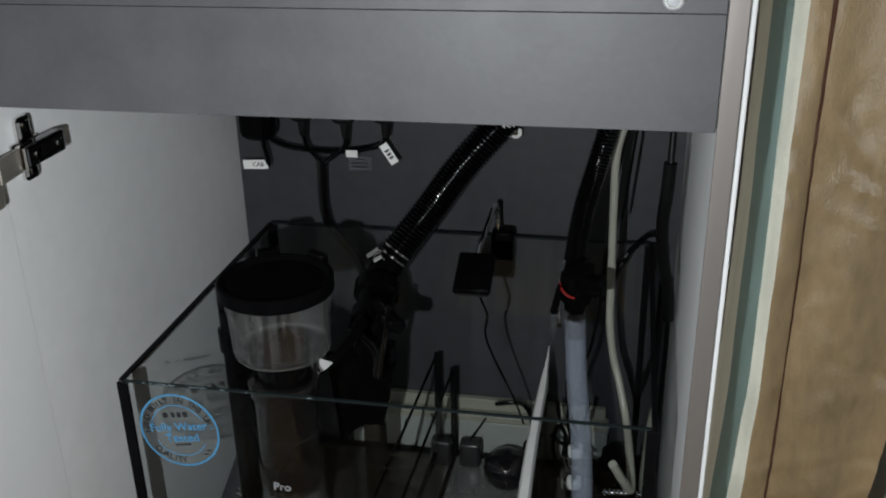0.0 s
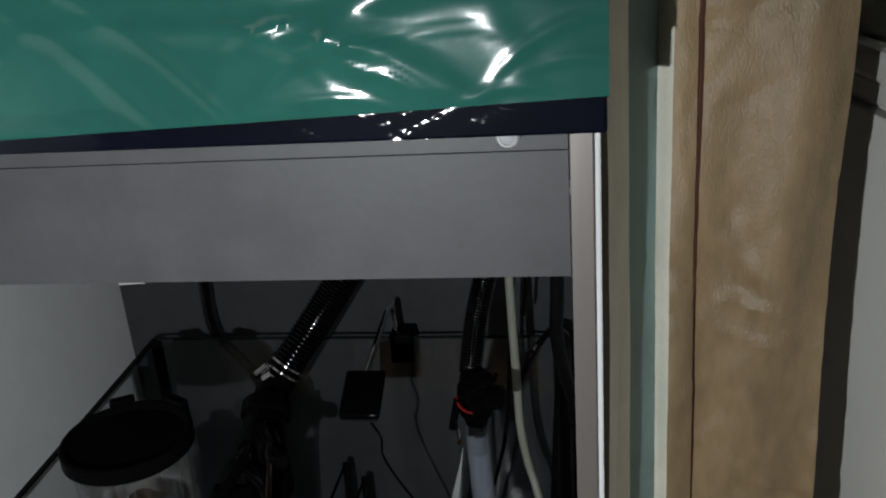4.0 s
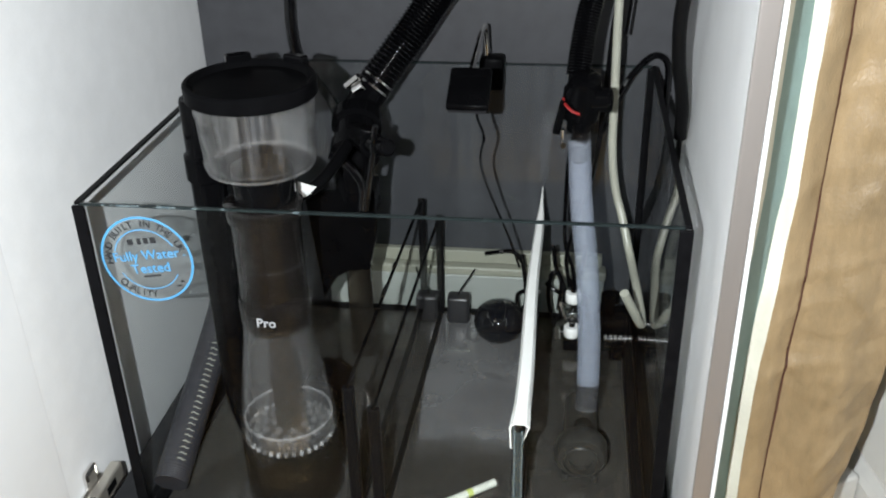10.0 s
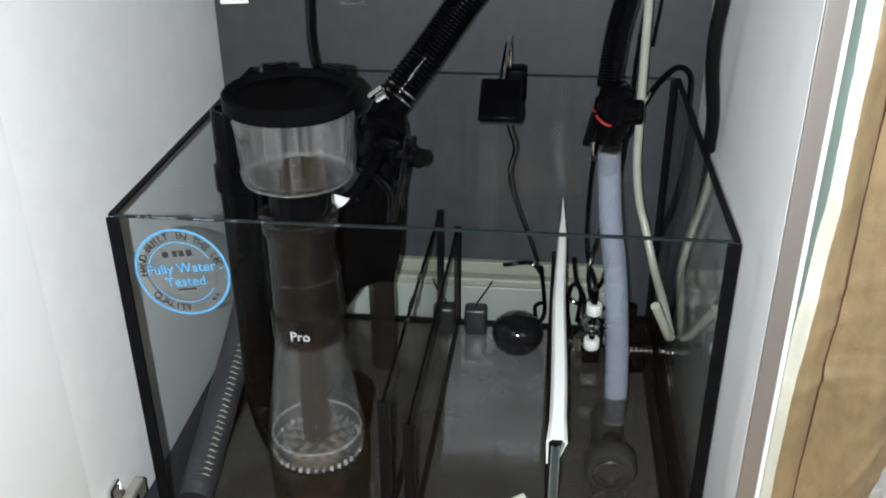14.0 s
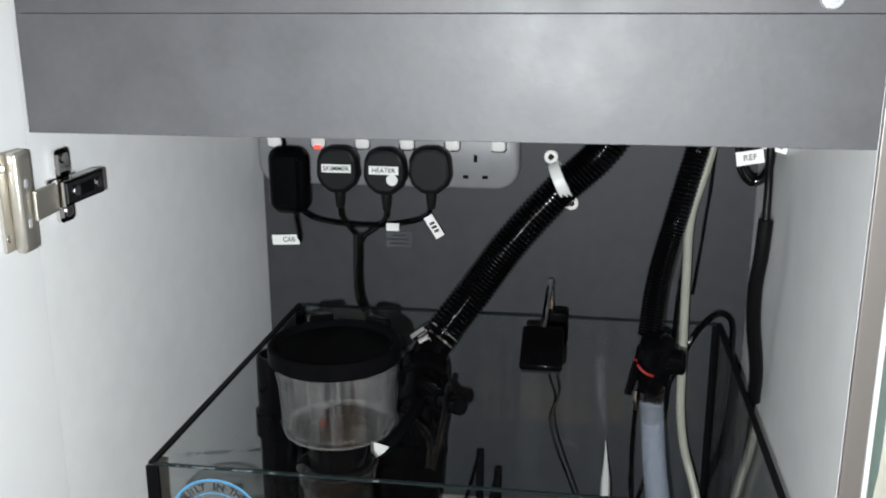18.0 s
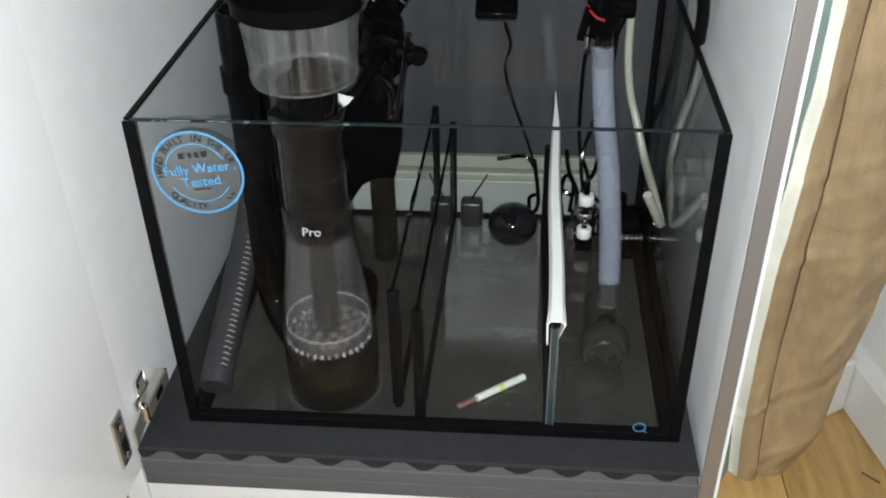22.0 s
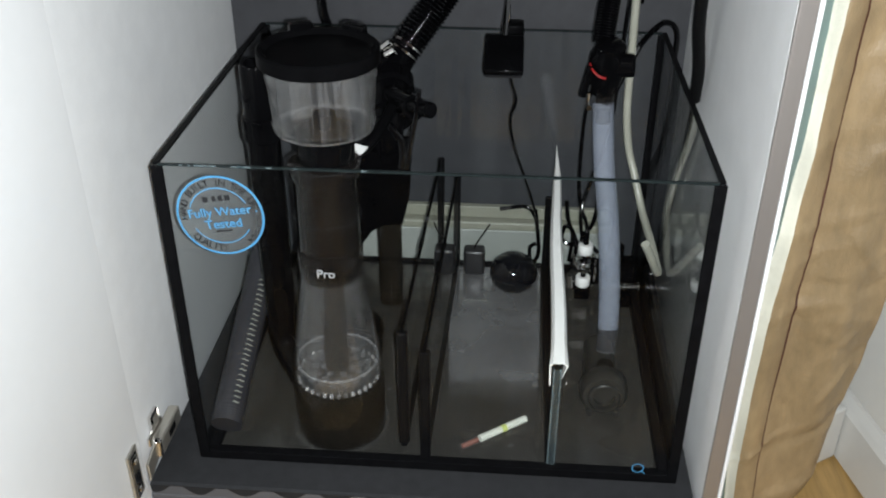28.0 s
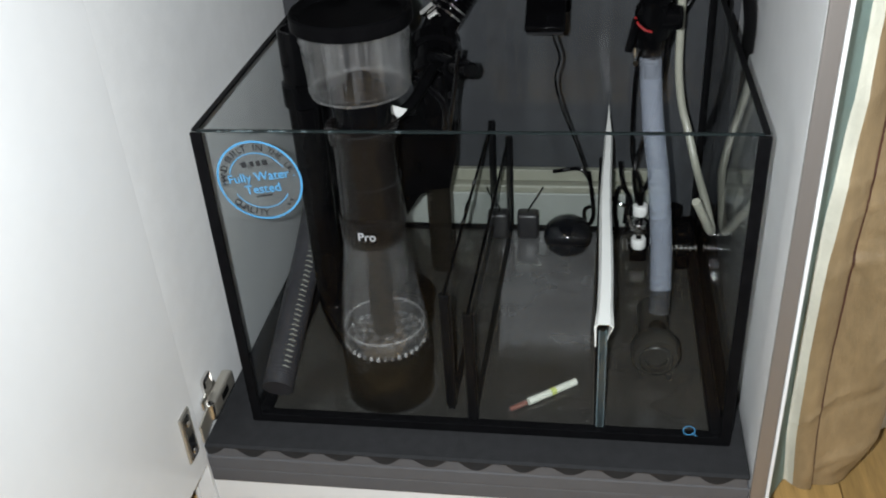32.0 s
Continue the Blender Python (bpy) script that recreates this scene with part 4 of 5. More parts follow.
part("saddle", lathe([(0.0208, -0.0065), (0.0226, -0.006), (0.0226, 0.006), (0.0208, 0.0065)], 40, mid, along((0, 0, 0), wy)), M_WPLAS, clip, "", True)
sd = Vector((-0.42, 0.0, 0.906))
for sg in (1, -1):
    e = mid + sd * sg * 0.029
    lug = part("lug", rod((e.x, 0.4505, e.z), (e.x, 0.4555, e.z), 0.0078, 20, 0.001), M_WPLAS, clip, "", True)
    part("screw", rod((e.x, 0.4492, e.z), (e.x, 0.4504, e.z), 0.0034, 14, 0.0004), M_CHROME, lug, "", True)
valve = thing("gate_valve", "black gate valve and pipe hanging into the sump", "valve")
part("union", tube([(0.228, 0.379, 0.464), (0.218, 0.365, 0.447), (0.213, 0.345, 0.430)], 0.0195, 12, 20), M_BLACK, valve, "black union nut", True)
part("valve_body", lathe([(0, -0.03), (0.021, -0.03), (0.0265, -0.027), (0.0265, -0.012), (0.0225, -0.010), (0.0225, 0.012), (0.0275, 0.015), (0.0275, 0.03), (0, 0.031)], 32, (0.222, 0.312, 0.432), along((0, 0, 0), (-0.1, 0.75, 0.35))), M_BLACK, valve, "", True)
part("bonnet", rod((0.225, 0.30, 0.440), (0.258, 0.232, 0.455), 0.0135, 24, 0.002), M_BLACK, valve, "", True)
part("handle", rod((0.254, 0.236, 0.4555), (0.278, 0.206, 0.464), 0.0085, 20, 0.002), M_BLACK, valve, "round black handle", True)
part("lower_pipe", tube([(0.222, 0.295, 0.42), (0.222, 0.288, 0.38), (0.219, 0.295, 0.33), (0.218, 0.30, 0.165)], 0.0145, 30, 20), M_BROWN, valve, "brown tinted standpipe", True)
part("elbow", tube([(0.222, 0.30, 0.43), (0.221, 0.283, 0.415), (0.221, 0.286, 0.375)], 0.019, 16, 20), M_BLACK, valve, "", True)
b = bmesh.new()
sheet = [[b.verts.new((x, y, z)) for x, z in ((0.172, 0.385), (0.2480, 0.386), (0.2480, 0.356), (0.2460, 0.329), (0.2380, 0.294), (0.2160, 0.292), (0.2010, 0.283), (0.1840, 0.257))] for y in (0.268, 0.276)]
b.faces.new(sheet[0])
b.faces.new(sheet[1][::-1])
for k in range(8):
    b.faces.new((sheet[0][k], sheet[1][k], sheet[1][(k + 1) % 8], sheet[0][(k + 1) % 8]))
bmesh.ops.recalc_face_normals(b, faces=b.faces)
part("bracket", b, M_BLACK, valve, "black plastic pipe bracket plate")
part("bracket_arm", box(0.205, 0.245, 0.276, 0.318, 0.350, 0.386, 0.004), M_BLACK, valve)
stay = thing("pipe_stay", "thin glossy black air pipe beside the gate valve", "pipe")
part("pipe", tube([(0.2650, 0.214, 0.483), (0.2610, 0.214, 0.455), (0.2570, 0.214, 0.432), (0.2500, 0.216, 0.392)], 0.0028, 20, 12), M_RUBBER, stay, "", True)
part("loop", tube([(0.2430, 0.230, 0.386), (0.2448, 0.229, 0.410), (0.2400, 0.229, 0.424), (0.2270, 0.230, 0.438), (0.2130, 0.232, 0.444)], 0.0042, 28, 14), M_RUBBER, stay, "", True)
bm = bmesh.new()
torn = [(-0.0085, 0.0085), (-0.004, 0.0068), (0.0005, 0.0052), (0.0085, 0.0028), (0.003, -0.003), (-0.003, -0.0065), (-0.0078, -0.0095), (-0.009, -0.002)]
faces = [[bm.verts.new((x, d, z)) for x, z in torn] for d in (-0.0002, 0.0002)]
bm.faces.new(faces[0])
bm.faces.new(faces[1][::-1])
for k in range(8):
    bm.faces.new((faces[0][k], faces[1][k], faces[1][(k + 1) % 8], faces[0][(k + 1) % 8]))
bmesh.ops.recalc_face_normals(bm, faces=bm.faces)
tagged(part("paper_tag", moved(bm, pose(0.2125, 0.1475, 0.4445, -20, 0, 8)), M_TAG), "torn white paper tag tied to a black tube", "tag")
tagged(part("tag_tube", tube([(0.236, 0.215, 0.462), (0.230, 0.19, 0.454), (0.220, 0.165, 0.4445), (0.204, 0.148, 0.437)], 0.0058, 24, 12), M_MATT, None, "", True), "short black silencer tube of the skimmer", "tube")

# ---- return line ----
ret = thing("return_hose", "black ribbed return hose with red-ringed union and cloudy lower tube", "hose")
part("hose_wall", tube([(0.512, 0.365, 0.745), (0.495, 0.36, 0.688), (0.475, 0.345, 0.613), (0.461, 0.325, 0.559), (0.454, 0.302, 0.508)], 0.0127, 40, 36, 74, 0.0016), M_HOSE, ret, "", True)
un = part("union", lathe([(0, -0.034), (0.0125, -0.034), (0.0125, -0.020), (0.0185, -0.018), (0.0195, -0.006), (0.0195, 0.012), (0.0165, 0.016), (0.0165, 0.026), (0.011, 0.03), (0, 0.03)], 28, (0.4595, 0.292, 0.486), pose(0, 0, 0, 14, 4, 0)), M_BLACK, ret, "black union valve", True)
part("valve_knob", rod((0.462, 0.288, 0.488), (0.488, 0.283, 0.490), 0.0125, 22, 0.002), M_BLACK, un, "", True)
part("lever", moved(box(-0.004, 0.004, -0.004, 0.004, -0.026, 0.010, 0.002), pose(0.440, 0.280, 0.480, 0, 12)), M_BLACK, un)
part("red_ring", tube([(0.4405, 0.2830, 0.4905), (0.4435, 0.2755, 0.4865), (0.450, 0.2715, 0.4815), (0.4575, 0.2712, 0.4790)], 0.0014, 12, 8), M_RED, un, "red sealing ring", True)
part("clip_screw", rod((0.4415, 0.276, 0.447), (0.4415, 0.273, 0.462), 0.0018, 10), M_CHROME, un, "", True)
part("clip_screw", rod((0.4425, 0.2725, 0.4455), (0.4425, 0.2685, 0.4462), 0.0030, 10), M_CHROME, un, "", True)
part("tail", lathe([(0.0085, -0.01), (0.0095, -0.01), (0.0095, 0.022), (0.0085, 0.022)], 24, (0.459, 0.285, 0.440), pose(0, 0, 0, 14, 4, 0)), M_SMOKE, ret, "smoky hose tail", True)
TUBE_RUN = [(0.4585, 0.285, 0.447), (0.4635, 0.268, 0.385), (0.4725, 0.243, 0.322), (0.4775, 0.218, 0.260), (0.4790, 0.198, 0.209)]
part("lower_tube", tube(TUBE_RUN, 0.0118, 50, 24), M_TUBE, ret, "cloudy bluish silicone tube", True)
part("tail_plug", rod((0.4590, 0.2835, 0.441), (0.4602, 0.2795, 0.424), 0.0082, 24, 0.002), M_SLEEVE, ret, "dark hose tail inside the tube", True)
part("clear_tail", tube([(0.4790, 0.198, 0.2085), (0.4785, 0.193, 0.197), (0.4780, 0.189, 0.185)], 0.0114, 12, 24), M_TAIL, ret, "clear tube end", True)
part("tail_lip", lathe([(0.0100, -0.0006), (0.0112, -0.0010), (0.0118, 0.0), (0.0112, 0.0010), (0.0100, 0.0006)], 28, (0.4780, 0.1888, 0.1846), along((0.4780, 0.189, 0.185), (0.4785, 0.193, 0.197))), M_GLINT, ret, "bright cut rim of the tube", True)
pump = thing("return_pump", "black return pump on the sump floor", "pump")
part("outlet", lathe([(0.0085, 0.0), (0.0095, 0.0), (0.0095, 0.018), (0.0085, 0.018)], 24, (0.4755, 0.168, 0.166), pose(0, 0, 0, 20, 1, 0)), M_SMOKE, pump, "smoky outlet pipe", True)
part("volute", lathe([(0, 0), (0.024, 0), (0.0265, 0.003), (0.0265, 0.018), (0.023, 0.023), (0.012, 0.025), (0.012, 0.020), (0, 0.020)], 40, (0.4740, 0.155, ZB + 0.0275), pose(0, 0, 0, 90, 0, 0)), M_PUMP, pump, "", True)
part("inlet_ring", lathe([(0.0180, 0.0), (0.0190, 0.003), (0.0175, 0.004), (0.0165, 0.0015)], 36, (0.4740, 0.1305, ZB + 0.0275), pose(0, 0, 0, 90, 0, 0)), M_PUMP, pump, "", True)
part("motor", rod((0.4740, 0.156, ZB + 0.022), (0.4740, 0.235, ZB + 0.022), 0.017, 32, 0.004), M_PUMP, pump, "", True)
part("foot", box(0.456, 0.492, 0.136, 0.225, ZB + 0.0004, ZB + 0.0045, 0.0015), M_PUMP, pump)
for x in (0.459, 0.489):
    part("rubber_foot", box(x - 0.0025, x + 0.0025, 0.1285, 0.1318, ZB + 0.0005, ZB + 0.009, 0.0015), M_PUMP, pump)

# ---- thin tubes and cables ----


def cable(name, label, category, pts, r, material, n=50, seg=8):
    return tagged(part(name, tube(pts, r, n, seg), material, None, "", True), label, category)


cable("airline_tube", "pale grey airline tube in the sump, its end bent up", "tube", [(0.514, 0.372, 0.745), (0.51, 0.37, 0.687), (0.494, 0.37, 0.618), (0.493, 0.37, 0.557), (0.495, 0.372, 0.46), (0.4967, 0.372, 0.3993), (0.503, 0.37, 0.355), (0.512, 0.36, 0.325), (0.523, 0.335, 0.287), (0.5283, 0.28, 0.278), (0.531, 0.232, 0.2705), (0.5285, 0.221, 0.2730), (0.52, 0.208, 0.295), (0.5085, 0.197, 0.322)], 0.0047, M_AIR, 90, 12)
sl = thing("sleeved_cable", "black sleeved cable hanging beside the side panel", "cable")
part("wire", tube([(0.549, 0.275, 0.745), (0.548, 0.27, 0.702), (0.547, 0.26, 0.672), (0.546, 0.252, 0.635)], 0.0036, 20, 10), M_DULL, sl, "", True)
part("sleeve", tube([(0.546, 0.2515, 0.643), (0.545, 0.253, 0.61), (0.5435, 0.26, 0.575), (0.547, 0.272, 0.535), (0.5565, 0.29, 0.485), (0.5595, 0.305, 0.445)], 0.0066, 40, 14), M_DULL, sl, "thick black sleeve", True)
part("wire", tube([(0.5595, 0.305, 0.448), (0.5615, 0.33, 0.38), (0.562, 0.36, 0.30), (0.562, 0.40, 0.20), (0.562, 0.455, 0.14)], 0.003, 30, 8), M_DULL, sl, "", True)
lp = thing("cable_loop", "black cable loop with white paper tags under the rail", "cable")
part("loop", tube([(0.5265, 0.31, 0.74), (0.5275, 0.31, 0.70), (0.5305, 0.31, 0.678), (0.5405, 0.309, 0.666), (0.5515, 0.308, 0.672), (0.556, 0.308, 0.692), (0.5535, 0.31, 0.74)], 0.0044, 40, 10), M_RUBBER, lp, "", True)
TG = Matrix.Translation((0.5365, 0.304, 0.690)) @ pose(0, 0, 0, 90, 0, 0) @ pose(0, 0, 0, 0, 0, 10)
o = part("tag", box(-0.0125, 0.0125, -0.0065, 0.0065, -0.0004, 0.0004), M_PAPER, lp, "white paper tag")
o.matrix_world = TG
words("print", "REF", 0.0082, TG @ pose(0, 0, 0.0006), M_INK, lp)
o = part("tag", box(-0.012, 0.012, -0.0065, 0.0065, -0.0004, 0.0004), M_PAPER, lp, "white paper tag")
TG = Matrix.Translation((0.558, 0.303, 0.703)) @ pose(0, 0, 0, 90, 0, 0) @ pose(0, 0, 0, 0, 0, -14)
o.matrix_world = TG
for x in (-0.006, -0.001, 0.006):
    o = part("print_bar", box(x - 0.0015, x + 0.0015, -0.003, 0.003, 0.0004, 0.0007), M_INK, lp)
    o.matrix_world = TG
cable("thin_cable", "thin black cable hanging down the back board", "cable", [(0.518, 0.40, 0.745), (0.516, 0.40, 0.661), (0.511, 0.40, 0.599), (0.504, 0.40, 0.523)], 0.0018, M_RUBBER)
cable("thin_cable", "thin black cable hanging down the back board", "cable", [(0.511, 0.405, 0.745), (0.507, 0.405, 0.66), (0.498, 0.405, 0.60), (0.49, 0.40, 0.53), (0.485, 0.39, 0.45), (0.478, 0.37, 0.38), (0.462, 0.36, 0.32), (0.452, 0.362, 0.27), (0.458, 0.372, 0.22)], 0.0026, M_RUBBER)
cable("rim_cable", "black cable looped over the rear rim of the sump", "cable", [(0.486, 0.43, 0.40), (0.508, 0.435, 0.452), (0.521, 0.440, 0.472), (0.540, 0.4455, 0.487), (0.5555, 0.449, 0.475), (0.558, 0.452, 0.43), (0.5575, 0.455, 0.33), (0.556, 0.458, 0.135)], 0.0036, M_RUBBER, 60)

# ---- sockets and plugs ----
sock = thing("socket_strip", "grey-white six gang socket strip with rocker switches on the back board", "socket strip")
SY0 = D - 0.009
M_SOCK = mat("grey_socket_plastic", (0.175, 0.177, 0.186), 0.4, vary=0.06, scale=40)


def rounded(x0, x1, z0, z1, y0, y1, rad, lip):
    """A plate with round corners and a soft front edge."""
    b = bmesh.new()
    loops = []
    for y, off in ((y1, 0.0), (y0 + lip, 0.0), (y0 + lip * 0.3, lip * 0.35), (y0, lip)):
        ring = []
        for cx, cz, a0 in ((x1 - rad, z1 - rad, 0), (x0 + rad, z1 - rad, 90), (x0 + rad, z0 + rad, 180), (x1 - rad, z0 + rad, 270)):
            for i in range(9):
                a = radians(a0 + 11.25 * i)
                ring.append(b.verts.new((cx + (rad - off) * math.cos(a), y, cz + (rad - off) * math.sin(a))))
        loops.append(ring)
    for u, v in zip(loops, loops[1:]):
        for k in range(36):
            b.faces.new((u[k], u[(k + 1) % 36], v[(k + 1) % 36], v[k]))
    b.faces.new(loops[0])
    b.faces.new(loops[-1])
    bmesh.ops.recalc_face_normals(b, faces=b.faces)
    return b


part("housing", rounded(0.0035, 0.311, 0.6215, 0.704, SY0 - 0.016, D - 0.0005, 0.026, 0.005), M_SOCK, sock, "", True)
fy = SY0 - 0.016
for i in range(6):
    x = 0.0258 + 0.0522 * i
    sw = part("switch_frame", rounded(x - 0.0096, x + 0.0096, 0.6648, 0.6850, fy - 0.0010, fy + 0.002, 0.0045, 0.0006), M_CHROME, sock, "bright switch surround", True)
    part("switch", moved(rounded(-0.0083, 0.0083, -0.0088, 0.0088, -0.0036, 0.003, 0.0042, 0.0022), pose(x, fy - 0.0006, 0.6750, 7)), M_WPLAS, sw, "white rocker switch", True)
for x in (0.205, 0.261):
    part("earth_slot", box(x - 0.002, x + 0.002, fy - 0.0006, fy + 0.002, 0.6535, 0.6615), M_SILI, sock)
    for dx in (-0.0111, 0.0111):
        part("pin_slot", box(x + dx - 0.0032, x + dx + 0.0032, fy - 0.0006, fy + 0.002, 0.6345, 0.6382), M_SILI, sock)
NEON = bpy.data.materials.new("red_neon")
NEON.use_nodes = True
NEON.node_tree.nodes["Principled BSDF"].inputs["Base Color"].default_value = (0.6, 0.03, 0.02, 1)
NEON.node_tree.nodes["Principled BSDF"].inputs["Emission Color"].default_value = (1.0, 0.10, 0.06, 1)
NEON.node_tree.nodes["Principled BSDF"].inputs["Emission Strength"].default_value = 1.2
part("neon", box(0.0735, 0.0825, fy - 0.0058, fy - 0.0036, 0.6655, 0.6695, 0.001), NEON, sock, "glowing red neon")


def plug(x, z, label, text="", dot=False, rounder=0.0):
    p = thing("mains_plug", label, "plug", "plugs in the socket strip")
    b = bmesh.new()
    outline = [(-0.024, 0.012), (-0.019, 0.022), (-0.008, 0.0265), (0.008, 0.0265), (0.019, 0.022), (0.024, 0.012), (0.0255, -0.008), (0.021, -0.019), (0.009, -0.0285), (-0.009, -0.0285), (-0.021, -0.019), (-0.0255, -0.008)]
    loops = []
    for d, k in ((0.0, 0.96), (-0.010, 1.0), (-0.018, 0.97), (-0.0225, 0.82)):
        loops.append([b.verts.new((px * k, d, pz * k)) for px, pz in outline])
    for u, v in zip(loops, loops[1:]):
        for k in range(12):
            b.faces.new((u[k], u[(k + 1) % 12], v[(k + 1) % 12], v[k]))
    b.faces.new(loops[0][::-1])
    b.faces.new(loops[-1])
    bmesh.ops.recalc_face_normals(b, faces=b.faces)
    bmesh.ops.bevel(b, geom=b.edges[:], offset=0.0012, segments=2, affect="EDGES")
    body = part("body", moved(b, pose(x, fy - 0.0008, z)), M_PLUG, p, "", True)
    part("strain_relief", rod((x, fy - 0.010, z - 0.026), (x, fy - 0.011, z - 0.047), 0.0065, 16, 0.001, None, 0.0045), M_PLUG, p, "", True)
    if text:
        part("paper_label", box(x - 0.017, x + 0.017, fy - 0.0242, fy - 0.0236, z - 0.0035, z + 0.0058), M_PAPER, p, "white paper label")
        words("print", text, 0.0076, Matrix.Translation((x, fy - 0.0245, z + 0.001)) @ pose(0, 0, 0, 90), M_INK, p)
    if dot:
        part("dot_label", rod((x + 0.0095, fy - 0.0236, z - 0.0095), (x + 0.0095, fy - 0.0246, z - 0.0095), 0.0065, 24), M_WPLAS, p, "round white sticker", True)
    return p


plug(0.1045, 0.6455, "black mains plug with a white paper name label", "SKIMMER")
plug(0.1595, 0.6445, "black mains plug with a white label and round sticker", "HEATER", True)
plug(0.2115, 0.647, "plain black mains plug with rounded body")
adapter = thing("power_adapter", "black plug-in power adapter block in the socket strip", "power adapter", "plugs in the socket strip")
part("body", box(0.0235, 0.0715, fy - 0.034, fy - 0.0005, 0.592, 0.671, 0.0155, 5), M_BLACK, adapter, "", True)
part("ridge", box(0.033, 0.062, fy - 0.037, fy - 0.034, 0.602, 0.662, 0.0014), M_BLACK, adapter)
part("lead", tube([(0.053, fy - 0.018, 0.597), (0.053, fy - 0.018, 0.585), (0.0535, fy - 0.012, 0.57), (0.053, fy - 0.008, 0.556)], 0.0034, 16, 10), M_RUBBER, adapter, "", True)
part("lead", tube([(0.044, fy - 0.02, 0.668), (0.043, fy - 0.022, 0.69), (0.043, fy - 0.01, 0.73)], 0.0025, 16, 8), M_RUBBER, adapter, "", True)
CT = Matrix.Translation((0.037, fy - 0.0115, 0.5575)) @ pose(0, 0, 0, 90, 0, 0) @ pose(0, 0, 0, 0, 0, 3)
o = part("tag", box(-0.0165, 0.0165, -0.006, 0.006, -0.0004, 0.0004), M_PAPER, adapter, "white paper tag")
o.matrix_world = CT
words("print", "CAB", 0.0078, CT @ pose(0.004, 0, 0.0006), M_INK, adapter)
gl = fy + 0.002
cable("mains_cable", "black mains cord from the skimmer plug", "cord", [(0.1045, fy - 0.011, 0.600), (0.107, fy - 0.008, 0.585), (0.115, fy - 0.004, 0.572), (0.1225, gl - 0.005, 0.560), (0.123, gl - 0.004, 0.545)], 0.0034, M_RUBBER)
cable("mains_cable", "black mains cord from the heater plug", "cord", [(0.1595, fy - 0.011, 0.600), (0.158, fy - 0.008, 0.588), (0.146, fy - 0.004, 0.575), (0.129, gl - 0.006, 0.562), (0.1245, gl - 0.004, 0.545)], 0.0034, M_RUBBER)
cable("mains_cable", "black cord looping between the adapter and the last plug", "cord", [(0.056, fy - 0.012, 0.595), (0.075, fy - 0.006, 0.583), (0.105, gl - 0.008, 0.5785), (0.145, gl - 0.008, 0.5775), (0.185, gl - 0.008, 0.583), (0.205, fy - 0.008, 0.591), (0.2115, fy - 0.011, 0.604)], 0.0033, M_RUBBER)
cable("mains_cable", "black sleeved mains cable running down the back board", "cord", [(0.1235, gl - 0.006, 0.566), (0.1225, gl - 0.005, 0.54), (0.1215, gl - 0.004, 0.515), (0.1235, gl - 0.002, 0.485), (0.130, 0.456, 0.462), (0.145, 0.458, 0.44), (0.165, 0.459, 0.40), (0.175, 0.459, 0.30)], 0.0062, M_RUBBER, 50, 12)
TT = Matrix.Translation((0.2155, fy - 0.015, 0.5805)) @ pose(0, 0, 0, 90, 0, 0) @ pose(0, 0, 0, 0, 0, -58)
ct = part("cord_tag", box(-0.014, 0.014, -0.0055, 0.0055, -0.0004, 0.0004), M_PAPER)
ct.matrix_world = TT
tagged(ct, "white paper tag folded round a plug cord", "tag")
for i in range(3):
    o = part("print_bar", box(-0.006 + i * 0.005, -0.003 + i * 0.005, -0.003, 0.003, 0.0004, 0.0007), M_INK, ct)
o = part("cord_tag", box(-0.0075, 0.0075, -0.0045, 0.0045, -0.0004, 0.0004), M_WPLAS)
o.matrix_world = Matrix.Translation((0.1665, fy - 0.012, 0.5775)) @ pose(0, 0, 0, 90, 0, 0)
tagged(o, "small white paper tag on the looped cord", "tag")
M_FILM = murky("clear_film", (0.9, 0.92, 0.95), (0.16, 0.165, 0.18), 0.3, 0.2)
lb = part("rating_label", box(0.151, 0.182, D - 0.0016, D - 0.0006, 0.544, 0.563), M_FILM)
tagged(lb, "clear film rating label stuck on the back board", "label")
for i, w in enumerate((0.016, 0.024, 0.020)):
    part("print_bar", box(0.166 - w / 2, 0.166 + w / 2, D - 0.0021, D - 0.0017, 0.5575 - i * 0.005, 0.5595 - i * 0.005), M_INK, lb)

# ---- clip-on lamp over the middle chamber ----
cl = thing("clip_lamp", "small black clip-on lamp with chrome arm on the rear rim", "lamp")
part("clamp", box(0.343, 0.371, YB - 0.016, YB + 0.012, 0.446, 0.4842, 0.004), M_MATT, cl, "black clamp", True)
part("arm", tube([(0.352, 0.440, 0.480), (0.351, 0.436, 0.505), (0.3505, 0.425, 0.522), (0.350, 0.400, 0.526), (0.349, 0.34, 0.519), (0.348, 0.290, 0.511)], 0.0032, 40, 12), M_CHROME, cl, "chrome arm", True)
HD = Matrix.Translation((0.3495, 0.262, 0.5035)) @ pose(0, 0, 0, 24, 0, 0)
o = part("head", box(-0.0205, 0.0205, -0.026, 0.030, -0.0035, 0.0045, 0.003, 3), M_BLACK, cl, "flat black lamp head", True)
o.matrix_world = HD
o = part("lens", box(-0.0185, 0.0185, -0.0268, 0.026, -0.0048, -0.0037, 0.0004), M_BLOCK, cl, "pale lens edge")
o.matrix_world = HD
part("lead", tube([(0.356, 0.245, 0.496), (0.359, 0.252, 0.478), (0.364, 0.262, 0.455), (0.359, 0.28, 0.422), (0.366, 0.30, 0.380), (0.385, 0.33, 0.312), (0.398, 0.345, 0.262)], 0.0014, 60, 8), M_RUBBER, cl, "", True)

